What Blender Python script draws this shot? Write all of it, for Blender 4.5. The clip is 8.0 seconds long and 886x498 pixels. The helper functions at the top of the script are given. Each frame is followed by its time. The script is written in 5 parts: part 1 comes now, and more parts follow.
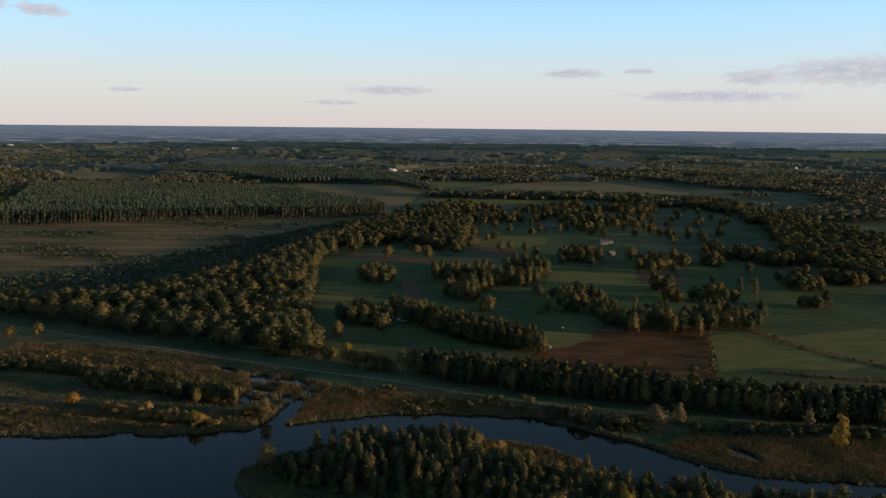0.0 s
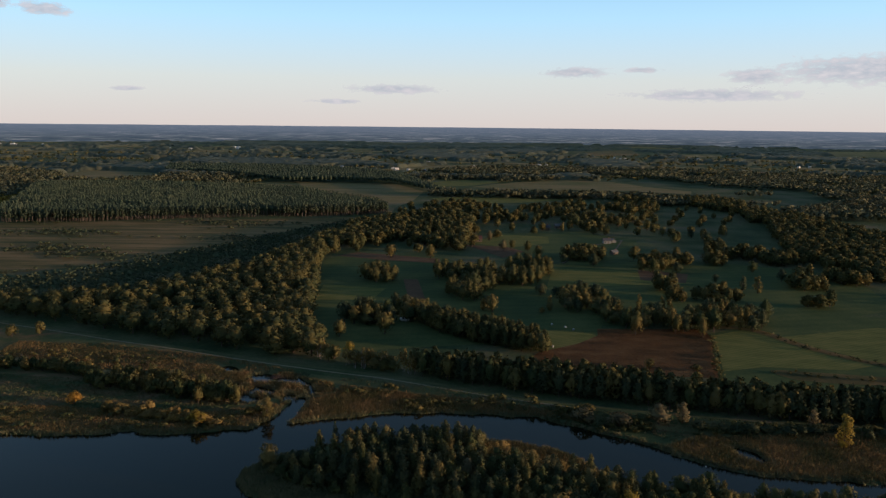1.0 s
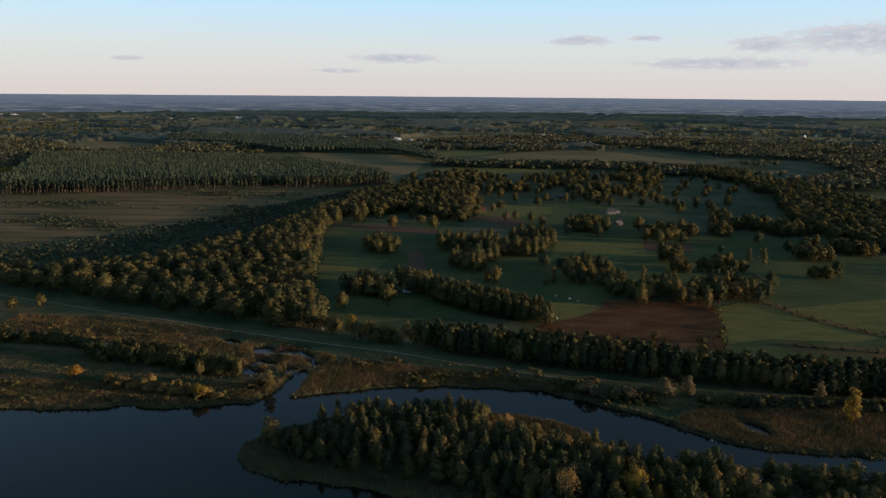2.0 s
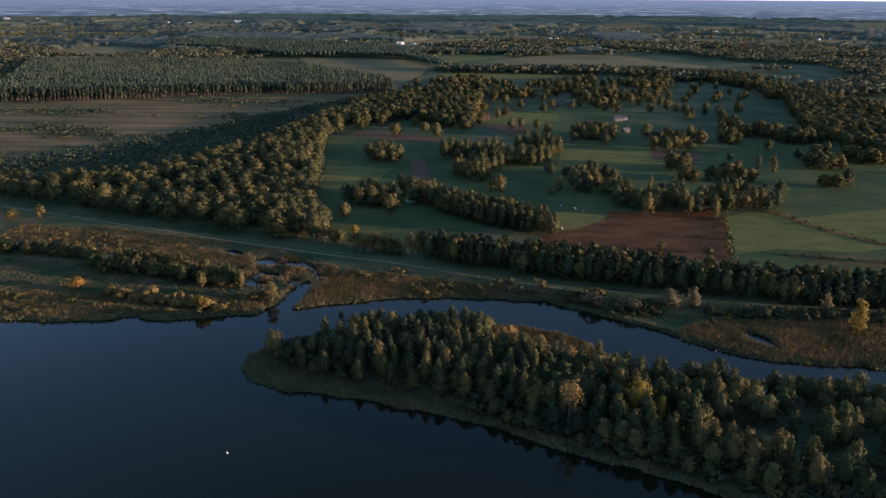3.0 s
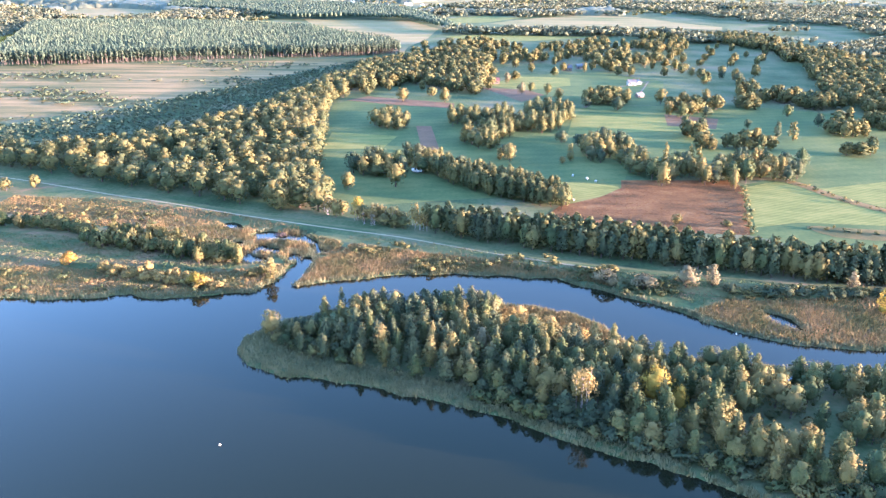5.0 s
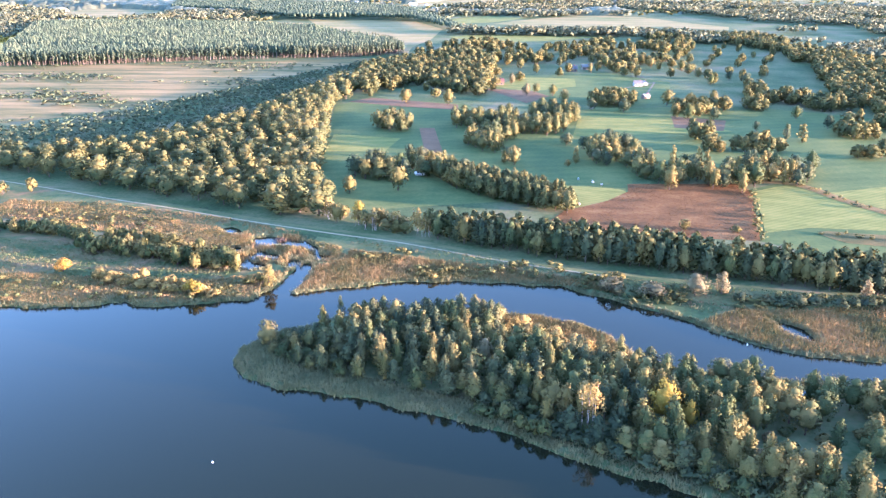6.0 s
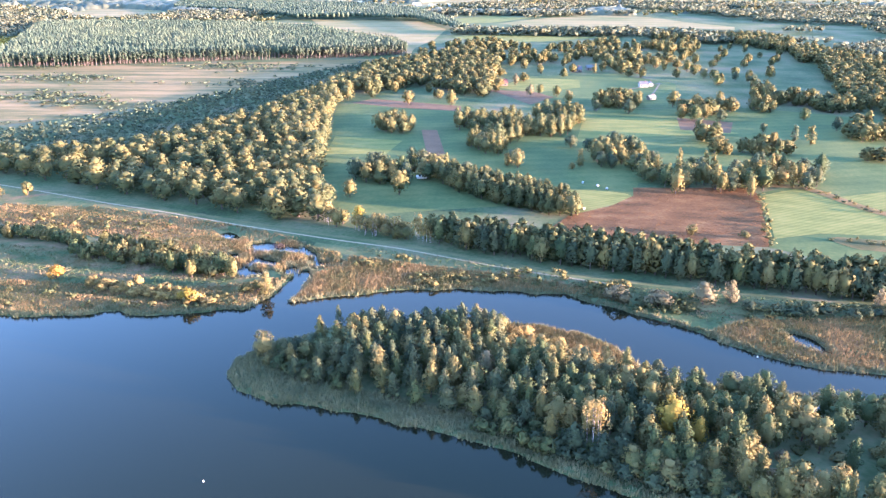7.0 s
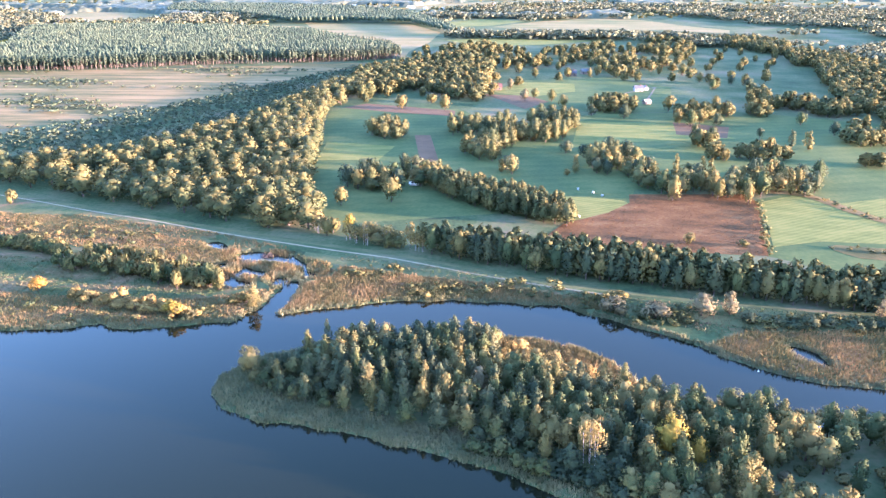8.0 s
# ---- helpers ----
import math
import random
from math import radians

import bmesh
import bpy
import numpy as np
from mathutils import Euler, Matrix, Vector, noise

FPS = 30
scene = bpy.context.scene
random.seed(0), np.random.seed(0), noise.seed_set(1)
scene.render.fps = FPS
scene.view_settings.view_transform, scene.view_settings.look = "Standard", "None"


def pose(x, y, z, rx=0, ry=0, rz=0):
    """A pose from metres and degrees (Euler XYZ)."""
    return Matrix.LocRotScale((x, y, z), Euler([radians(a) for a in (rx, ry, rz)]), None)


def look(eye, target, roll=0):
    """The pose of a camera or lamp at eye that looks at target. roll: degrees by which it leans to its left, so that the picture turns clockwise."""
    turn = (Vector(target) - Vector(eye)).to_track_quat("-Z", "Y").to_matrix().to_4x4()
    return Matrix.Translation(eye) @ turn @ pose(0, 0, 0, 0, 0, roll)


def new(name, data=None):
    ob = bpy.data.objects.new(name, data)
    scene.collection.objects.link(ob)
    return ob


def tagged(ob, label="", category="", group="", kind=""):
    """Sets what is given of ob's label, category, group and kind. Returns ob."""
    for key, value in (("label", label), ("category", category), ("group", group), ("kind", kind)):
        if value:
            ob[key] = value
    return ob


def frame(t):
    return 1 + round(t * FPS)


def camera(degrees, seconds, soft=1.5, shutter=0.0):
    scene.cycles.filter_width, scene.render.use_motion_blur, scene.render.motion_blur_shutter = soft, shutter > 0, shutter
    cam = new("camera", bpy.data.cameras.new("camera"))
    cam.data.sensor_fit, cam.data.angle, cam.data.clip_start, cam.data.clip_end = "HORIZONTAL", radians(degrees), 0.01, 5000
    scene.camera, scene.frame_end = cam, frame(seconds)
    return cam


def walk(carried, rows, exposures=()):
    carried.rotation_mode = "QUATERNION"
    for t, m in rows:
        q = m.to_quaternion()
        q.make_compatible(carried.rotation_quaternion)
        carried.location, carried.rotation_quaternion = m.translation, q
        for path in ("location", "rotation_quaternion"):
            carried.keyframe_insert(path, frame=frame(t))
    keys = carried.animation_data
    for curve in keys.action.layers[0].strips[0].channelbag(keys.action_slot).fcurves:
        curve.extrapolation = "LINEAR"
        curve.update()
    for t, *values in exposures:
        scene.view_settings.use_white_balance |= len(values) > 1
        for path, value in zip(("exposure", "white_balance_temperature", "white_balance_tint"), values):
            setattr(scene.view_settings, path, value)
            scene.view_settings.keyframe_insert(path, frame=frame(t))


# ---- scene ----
from mathutils import geometry

# ---- camera and its walk ----
cam = camera(58.0, 8.0, soft=1.35)
# seconds, x, y, z, yaw, pitch, roll
ROWS = [
    (0.0, 0.0, 0.0, 120.0, 0.0, -8.888, -0.588),
    (0.5, -0.07, 0.13, 119.8, 0.055, -9.077, -0.576),
    (1.0, -0.21, 1.25, 119.8, 0.153, -8.965, -0.59),
    (1.2, -0.24, 2.0, 119.75, 0.19, -8.90, -0.57),
    (2.3, -0.3, 7.9, 119.5, 0.40, -12.85, -0.43),
    (2.5, -0.3, 9.09, 119.45, 0.443, -14.216, -0.397),
    (3.0, 0.05, 12.46, 119.25, 0.619, -17.702, -0.297),
    (3.5, 0.2, 16.24, 119.1, 0.756, -20.187, -0.259),
    (4.0, 0.46, 20.16, 119.0, 0.957, -20.279, -0.218),
    (4.5, 0.62, 23.96, 119.0, 1.12, -20.309, -0.185),
    (6.0, 1.66, 35.83, 118.8, 1.662, -20.323, -0.056),
    (6.5, 2.08, 39.82, 118.84, 1.828, -20.343, -0.018),
    (7.0, 2.5, 43.84, 118.8, 1.969, -20.345, 0.011),
    (7.6, 3.0, 48.55, 118.82, 2.12, -20.35, 0.009),
    (7.8, 3.2, 50.15, 118.85, 1.66, -20.19, 0.004),
    (8.0, 3.42, 51.74, 118.88, 1.619, -20.15, 0.002),
]
EXPOSURES = [(0.0, 0.62, 5200, 16), (1.2, 0.62, 5200, 16), (2.5, 0.68, 5120, 18), (3.0, 1.46, 4800, 25), (3.2, 1.88, 4770, 26), (3.5, 3.1, 4690, 27), (3.7, 3.68, 4650, 28),
             (4.0, 4.16, 4620, 28), (4.5, 4.53, 4600, 29), (8.0, 4.58, 4630, 34)]
walk(cam, [(t, pose(x, y, z, 0, 0, yaw) @ pose(0, 0, 0, pitch) @ pose(0, 0, 0, 0, roll) @ pose(0, 0, 0, 90))
           for t, x, y, z, yaw, pitch, roll in ROWS], EXPOSURES)

# ---- world and sun: low evening sun from the east, a clear sky ----
SUN_EL, SUN_AZ = 5.2, 102.0
world = bpy.data.worlds.new("evening_sky")
scene.world = world
world.use_nodes = True
wn = world.node_tree
sky = wn.nodes.new("ShaderNodeTexSky")
sky.sky_type = "NISHITA"
sky.sun_disc = False
sky.sun_elevation, sky.sun_rotation = radians(SUN_EL), radians(SUN_AZ)
sky.air_density, sky.dust_density, sky.ozone_density = 1.0, 0.3, 1.2
wn.links.new(sky.outputs[0], wn.nodes["Background"].inputs[0])
wn.nodes["Background"].inputs[1].default_value = 0.105
sun = new("sun", bpy.data.lights.new("sun", "SUN"))
sun.data.energy, sun.data.angle, sun.data.color = 3.8, radians(0.6), (1.0, 0.61, 0.305)
az, el = radians(SUN_AZ), radians(SUN_EL)
SUNWARD = Vector((math.sin(az) * math.cos(el), math.cos(az) * math.cos(el), math.sin(el)))
sun.matrix_world = look(SUNWARD * 900 + Vector((0, 300, 0)), (0, 300, 0))


# ---- materials ----
def material(name, stops, scale=0.2, rough=0.9, bump=0.0, fine=3.0, stretch=(1, 1, 1), per_piece=0.0, per_object=0.0, leaf=0.0, spec=0.03, swath=0.0, turn=0.0, rows=0.4):
    """A surface whose colour runs through the stops by coarse and fine noise, with optional change per piece and per object."""
    m = bpy.data.materials.new(name)
    m.use_nodes = True
    t = m.node_tree
    n, l = t.nodes, t.links
    b = n["Principled BSDF"]
    b.inputs["Roughness"].default_value = rough
    b.inputs["Specular IOR Level"].default_value = spec
    geo = n.new("ShaderNodeNewGeometry")
    mp = n.new("ShaderNodeMapping")
    mp.inputs["Scale"].default_value = stretch
    l.new(geo.outputs["Position"], mp.inputs["Vector"])
    a = n.new("ShaderNodeTexNoise")
    a.inputs["Scale"].default_value, a.inputs["Detail"].default_value = scale, 5
    c = n.new("ShaderNodeTexNoise")
    c.inputs["Scale"].default_value, c.inputs["Detail"].default_value = fine, 4
    l.new(mp.outputs[0], a.inputs["Vector"])
    l.new(mp.outputs[0], c.inputs["Vector"])

    def add(x, y, k):
        q = n.new("ShaderNodeMath")
        q.operation = "MULTIPLY_ADD"
        l.new(y, q.inputs[0])
        q.inputs[1].default_value = k
        if isinstance(x, float):
            q.inputs[2].default_value = x
        else:
            l.new(x, q.inputs[2])
        return q.outputs[0]

    pos = add(-1.0 - 0.5 * per_piece - 0.5 * per_object - (0.5 * rows if swath else 0.0), a.outputs["Fac"], 2.1)
    pos = add(pos, c.outputs["Fac"], 0.9)
    if swath:
        rot = n.new("ShaderNodeMapping")
        rot.inputs["Rotation"].default_value = (0, 0, radians(turn))
        l.new(geo.outputs["Position"], rot.inputs["Vector"])
        wv = n.new("ShaderNodeTexWave")
        wv.inputs["Scale"].default_value, wv.inputs["Distortion"].default_value, wv.inputs["Detail"].default_value, wv.inputs["Detail Scale"].default_value = swath, 2.5, 2, 0.4
        l.new(rot.outputs[0], wv.inputs["Vector"])
        pos = add(pos, wv.outputs["Fac"], rows)
    if per_piece:
        pos = add(pos, geo.outputs["Random Per Island"], per_piece)
    if per_object:
        pos = add(pos, n.new("ShaderNodeObjectInfo").outputs["Random"], per_object)
    r = n.new("ShaderNodeValToRGB")
    e = r.color_ramp.elements
    e[0].position, e[1].position = 0.0, 1.0
    for i, col in enumerate(stops):
        p = i / max(1, len(stops) - 1)
        k = e[0] if i == 0 else e[-1] if i == len(stops) - 1 else e.new(p)
        k.color = (*col, 1)
    l.new(pos, r.inputs[0])
    l.new(r.outputs[0], b.inputs["Base Color"])
    if bump:
        u = n.new("ShaderNodeBump")
        u.inputs["Strength"].default_value, u.inputs["Distance"].default_value = bump, 0.4
        l.new(c.outputs["Fac"], u.inputs["Height"])
        l.new(u.outputs[0], b.inputs["Normal"])
    if leaf:
        tr = n.new("ShaderNodeBsdfTranslucent")
        mix = n.new("ShaderNodeMixShader")
        mix.inputs[0].default_value = leaf
        l.new(r.outputs[0], tr.inputs[0])
        l.new(b.outputs[0], mix.inputs[1])
        l.new(tr.outputs[0], mix.inputs[2])
        l.new(mix.outputs[0], n["Material Output"].inputs[0])
    return m


def plain(name, col, rough=0.6, metal=0.0):
    return material(name, [[v * 0.85 for v in col], [min(1, v * 1.12) for v in col]], 0.8, rough, fine=6, spec=0.3)


M = {}
M["ground"] = material("meadow_ground", [(0.036, 0.049, 0.023), (0.058, 0.078, 0.031), (0.098, 0.103, 0.048), (0.136, 0.108, 0.064)], 0.02, 0.95, 0.3, 0.6)
M["field"] = material("green_field", [(0.048, 0.068, 0.026), (0.072, 0.091, 0.031), (0.106, 0.112, 0.038)], 0.03, 0.95, 0.2, 0.5, swath=0.03, turn=80, rows=0.16)
M["mown"] = material("mown_grass", [(0.088, 0.100, 0.028), (0.132, 0.132, 0.036), (0.178, 0.158, 0.048)], 0.05, 0.95, 0.2, 0.35, stretch=(1, 3, 1), swath=0.11, turn=60, rows=0.3)
M["red"] = material("red_fallow", [(0.052, 0.034, 0.014), (0.092, 0.050, 0.020), (0.132, 0.068, 0.026), (0.172, 0.104, 0.042)], 0.05, 0.95, 0.5, 0.9, stretch=(0.8, 1.5, 1))
M["brown"] = material("bare_earth", [(0.098, 0.062, 0.034), (0.146, 0.092, 0.050)], 0.1, 0.95, 0.3, 1.0)
M["heath"] = material("dry_heath", [(0.062, 0.066, 0.024), (0.108, 0.092, 0.034), (0.188, 0.130, 0.054), (0.248, 0.162, 0.072)], 0.03, 0.95, 0.3, 0.25, stretch=(0.3, 2.4, 1))
M["stubble"] = material("pale_stubble", [(0.090, 0.102, 0.036), (0.145, 0.130, 0.050), (0.205, 0.155, 0.066), (0.240, 0.170, 0.076)], 0.012, 0.95, 0.2, 0.2, stretch=(0.5, 2.2, 1))
M["marsh"] = material("marsh_grass", [(0.046, 0.070, 0.030), (0.072, 0.089, 0.036), (0.128, 0.103, 0.048), (0.196, 0.123, 0.071)], 0.07, 0.95, 0.4, 0.8, stretch=(0.7, 1.4, 1))
M["dyke"] = material("dyke_grass", [(0.062, 0.074, 0.030), (0.094, 0.100, 0.042), (0.134, 0.122, 0.054)], 0.09, 0.95, 0.2, 0.9)
M["track"] = material("gravel_track", [(0.180, 0.155, 0.088), (0.250, 0.210, 0.124)], 0.3, 0.95, 0.2, 2.0)
M["lane"] = material("trodden_lane", [(0.110, 0.092, 0.062), (0.160, 0.132, 0.090)], 0.2, 0.95, 0.2, 1.5)
M["reed"] = material("reeds", [(0.060, 0.068, 0.028), (0.120, 0.100, 0.039), (0.186, 0.128, 0.052), (0.242, 0.158, 0.070)], 0.06, 0.9, per_piece=0.4, leaf=0.25)
M["reed_green"] = material("green_reeds", [(0.080, 0.090, 0.044), (0.135, 0.130, 0.064), (0.200, 0.172, 0.088)], 0.12, 0.9, per_piece=0.35, leaf=0.25)
M["leaf"] = material("leaves_green", [(0.045, 0.059, 0.025), (0.074, 0.084, 0.031), (0.112, 0.104, 0.038), (0.150, 0.120, 0.043)], 0.05, 0.7, per_piece=0.45, per_object=0.8, leaf=0.22)
M["leaf_dark"] = material("leaves_dark_green", [(0.036, 0.048, 0.028), (0.060, 0.071, 0.035), (0.090, 0.089, 0.040)], 0.05, 0.7, per_piece=0.4, per_object=0.6, leaf=0.2)
M["leaf_gold"] = material("leaves_gold", [(0.140, 0.110, 0.020), (0.220, 0.165, 0.028), (0.290, 0.208, 0.040)], 0.2, 0.7, per_piece=0.5, leaf=0.3)
M["leaf_orange"] = material("leaves_orange", [(0.170, 0.102, 0.018), (0.250, 0.146, 0.026), (0.300, 0.176, 0.036)], 0.2, 0.7, per_piece=0.4, leaf=0.3)
M["leaf_olive"] = material("leaves_turning_olive", [(0.078, 0.078, 0.027), (0.122, 0.106, 0.036), (0.172, 0.131, 0.045)], 0.1, 0.7, per_piece=0.4, per_object=0.5, leaf=0.25)
M["leaf_pale"] = material("leaves_pale_tan", [(0.090, 0.080, 0.040), (0.134, 0.114, 0.058), (0.180, 0.148, 0.078)], 0.2, 0.8, per_piece=0.4, leaf=0.25)
M["leaf_birch"] = material("birch_leaves_tan", [(0.156, 0.118, 0.038), (0.229, 0.166, 0.054), (0.302, 0.212, 0.074)], 0.2, 0.8, per_piece=0.4, leaf=0.28)
M["leaf_wood"] = material("wood_leaves", [(0.042, 0.054, 0.026), (0.072, 0.078, 0.031), (0.112, 0.100, 0.035), (0.154, 0.122, 0.040)], 0.07, 0.7, per_piece=0.38, leaf=0.22, fine=0.35)
# distance haze put into the base colour: paler and bluer than nearer leaves
M["leaf_far"] = material("far_leaves_hazed", [(0.052, 0.066, 0.050), (0.070, 0.082, 0.056), (0.092, 0.098, 0.060), (0.120, 0.110, 0.062)], 0.012, 0.8, 0.0, 0.12)
M["leaf_north"] = material("northern_leaves", [(0.056, 0.070, 0.046), (0.078, 0.088, 0.052), (0.104, 0.104, 0.056), (0.132, 0.116, 0.058)], 0.03, 0.8, 0.0, 0.2, per_piece=0.3, leaf=0.15)
M["scrub"] = material("scrub_leaves", [(0.036, 0.050, 0.028), (0.052, 0.064, 0.034), (0.076, 0.080, 0.038)], 0.05, 0.8, per_piece=0.4)
M["needles"] = material("pine_needles", [(0.036, 0.050, 0.032), (0.050, 0.065, 0.038), (0.068, 0.078, 0.044)], 0.01, 0.8, per_piece=0.6, fine=0.6)
M["bark"] = material("bark", [(0.056, 0.040, 0.032), (0.113, 0.084, 0.070)], 1.0, 0.9, per_object=0.4)
M["birch"] = material("birch_bark", [(0.282, 0.218, 0.194), (0.565, 0.455, 0.432)], 1.2, 0.8)
M["pine_bark"] = material("pine_bark", [(0.066, 0.055, 0.046), (0.108, 0.084, 0.068)], 0.6, 0.9, per_piece=0.5)
M["white"] = plain("white_plaster", (0.20, 0.20, 0.18))
# white walls with the sun's glint put into a brighter base colour
M["pale_wall"] = plain("sunlit_pale_walls", (0.55, 0.52, 0.46))
M["roof_grey"] = plain("grey_roof_sheet", (0.075, 0.075, 0.075), 0.75)
M["roof_blue"] = plain("pale_grey_roof_sheet", (0.10, 0.105, 0.10), 0.75)
M["roof_red"] = plain("red_roof_tiles", (0.14, 0.065, 0.045), 0.8)
M["wood"] = plain("weathered_boards", (0.13, 0.10, 0.07), 0.8)
M["glass"] = plain("window_glass", (0.03, 0.04, 0.05), 0.1)
M["bale"] = plain("bale_wrap", (0.30, 0.30, 0.27), 0.5)
M["buoy"] = plain("buoy_paint", (0.75, 0.68, 0.6), 0.4)

wat = bpy.data.materials.new("river_water")
wat.use_nodes = True
wb = wat.node_tree.nodes["Principled BSDF"]
wb.inputs["Base Color"].default_value = (0.007, 0.008, 0.004, 1)
wb.inputs["Roughness"].default_value = 0.06
wb.inputs["IOR"].default_value = 1.26
wb.inputs["Specular Tint"].default_value = (0.84, 1.0, 0.48, 1)
wb.inputs["Specular IOR Level"].default_value = 0.46
wno = wat.node_tree.nodes.new("ShaderNodeTexNoise")
wno.inputs["Scale"].default_value, wno.inputs["Detail"].default_value = 0.5, 4
wbu = wat.node_tree.nodes.new("ShaderNodeBump")
wbu.inputs["Strength"].default_value, wbu.inputs["Distance"].default_value = 0.05, 0.15
wge = wat.node_tree.nodes.new("ShaderNodeNewGeometry")
wat.node_tree.links.new(wge.outputs["Position"], wno.inputs["Vector"])
wat.node_tree.links.new(wno.outputs["Fac"], wbu.inputs["Height"])
wat.node_tree.links.new(wbu.outputs[0], wb.inputs["Normal"])
M["water"] = wat

# ---- plan: shores, dyke, fields (metres) ----
SHORE = [(-5200, 200), (-420, 262), (-300, 275), (-225, 285), (-168.7, 292.3), (-143, 291.5), (-121.8, 296.3), (-108, 293.5),
         (-86.1, 297.8), (-76.2, 300.8), (-69.8, 311.1), (-66.1, 329.6), (-64, 337), (-60, 338), (-58.9, 326), (-61.4, 307.3),
         (-45.7, 312.4), (-24.1, 318.9), (5.2, 320.3), (38.5, 316.5), (52.4, 306), (71.2, 294.3), (83.6, 282.8), (92.9, 271.2),
         (100.7, 266.2), (110.4, 262.3), (127.9, 260.4), (139.5, 258.7), (220, 248), (420, 230), (5200, 150), (5200, 5200), (-5200, 5200)]
ISLAND = [(-63.7, 272), (-68.5, 263), (-70.5, 253.5), (-64.1, 243.7), (-48.7, 237.3), (-29.3, 233.3), (-10.5, 226.6), (5.8, 221.4),
          (19.5, 212.3), (33.5, 203.2), (49.5, 196.1), (62.8, 188.3), (78.6, 179.7), (105, 166), (150, 152), (230, 140), (290, 160), (280, 200),
          (200, 225), (150, 236), (117, 242), (95, 248), (72.6, 252), (58, 256), (54, 263), (49.1, 274.3), (39.8, 283.6),
          (27.6, 289.3), (7.2, 292.9), (-20, 290), (-44.6, 285.2), (-53.9, 277)]
POND_W = [(-112.6, 354.8), (-98.9, 353.2), (-91.3, 360.3), (-90.7, 367.4), (-81.5, 370.6), (-69.5, 366.7), (-60.9, 355.9), (-59.7, 346.7), (-50.5, 347), (-50.1, 342), (-58.3, 339.3), (-65.1, 339), (-64.7, 331.3), (-68.4, 331.1), (-71.4, 336.4), (-79.3, 341), (-77.1, 330.3), (-83, 328.9), (-88.7, 333.4), (-93, 340.5), (-101.3, 345.3), (-109.5, 348.9)]
POND_N = [(-111.9, 382.5), (-105, 382.7), (-98, 376), (-98, 371.5), (-104.7, 372.8), (-109.5, 377.2)]
POOLS = [[(-156.6, 374.8), (-148.9, 373.6), (-146.7, 367), (-152.2, 367.5)],
         [(-131.9, 366.7), (-126.5, 366.9), (-121.6, 358.6), (-127.1, 357)]]
POND_E = [(107, 287), (110.5, 287), (115.5, 281), (117, 273), (114.5, 272.5), (110, 279)]
ISLETS = [(-77.4, 352.6, 4.5), (-69.5, 349, 4.2), (-64.9, 343.4, 3.2), (-81.7, 339.7, 2.6), (-91.7, 347.6, 2.2), (-89.1, 352.2, 1.8), (-98.3, 349.3, 1.6), (-71.3, 341.3, 1.8)]
SOUTH = [(-5200, -700), (5200, -600), (5200, -5200), (-5200, -5200)]
DYKE = [(-900, 648), (-420, 522), (-255.1, 451.4), (-215.5, 435.1), (-177.8, 417.9), (-143.9, 404.8), (-111.3, 389.9), (-81.4, 377.7), (-53.4, 367), (-27, 358.4), (-1.8, 345.9), (21.8, 334.9), (44.1, 326.4), (57, 321.8), (86.2, 313.1), (106.4, 307.9), (131.5, 301.5), (158.1, 297),
        (260, 284), (600, 262)]


def line_distance(px, py, line, closed=False):
    best = np.full(px.shape, 1e9)
    pts = list(line) + ([line[0]] if closed else [])
    for (ax, ay), (bx, by) in zip(pts[:-1], pts[1:]):
        dx, dy = bx - ax, by - ay
        u = np.clip(((px - ax) * dx + (py - ay) * dy) / (dx * dx + dy * dy), 0, 1)
        best = np.minimum(best, np.hypot(px - ax - u * dx, py - ay - u * dy))
    return best


def inside(px, py, poly):
    res = np.zeros(px.shape, bool)
    for (ax, ay), (bx, by) in zip(poly, poly[1:] + poly[:1]):
        if ay != by:
            res ^= ((ay > py) != (by > py)) & (px < (bx - ax) * (py - ay) / (by - ay) + ax)
    return res


def signed(px, py, poly):
    d = line_distance(px, py, poly, True)
    return np.where(inside(px, py, poly), d, -d)


def wobble(px, py):
    return (np.sin(px * 0.31 + 1.3 * np.sin(py * 0.23)) + np.sin(py * 0.37 + 1.7 * np.sin(px * 0.19)) + 0.6 * np.sin(px * 0.9 + py * 0.7)) * 0.6


def height(px, py):
    px, py = np.asarray(px, float), np.asarray(py, float)
    land = np.maximum.reduce([signed(px, py, SHORE), signed(px, py, ISLAND), signed(px, py, SOUTH)])
    land = np.minimum(land, -signed(px, py, POND_W))
    for pool in (POND_N, *POOLS):
        land = np.minimum(land, -signed(px, py, pool))
    land = np.minimum(land, -signed(px, py, POND_E) * 1.6 - 0.8)
    for cx, cy, cr in ISLETS:
        land = np.maximum(land, cr - np.hypot((px - cx) * 0.6, py - cy))
    z = np.clip((land + wobble(px, py) * 0.9) * 0.35, -1.6, 0.6)
    d = line_distance(px, py, DYKE)
    return z + 1.6 * np.clip((9.0 - d) / 6.5, 0, 1) * (land > 2)


def mesh(name, verts, faces, mat, smooth=False, normals=None):
    """A mesh from arrays; faces all with the same number of corners."""
    me = bpy.data.meshes.new(name)
    verts, faces = np.asarray(verts, np.float32), np.asarray(faces, np.int32)
    me.vertices.add(len(verts))
    me.vertices.foreach_set("co", verts.ravel())
    k = faces.shape[1]
    me.loops.add(faces.size)
    me.loops.foreach_set("vertex_index", faces.ravel())
    me.polygons.add(len(faces))
    me.polygons.foreach_set("loop_start", np.arange(0, faces.size, k, dtype=np.int32))
    me.polygons.foreach_set("use_smooth", np.full(len(faces), smooth or normals is not None))
    me.update(calc_edges=True)
    me.materials.append(mat)
    if normals is not None:
        me.normals_split_custom_set_from_vertices(np.asarray(normals).tolist())
    return me


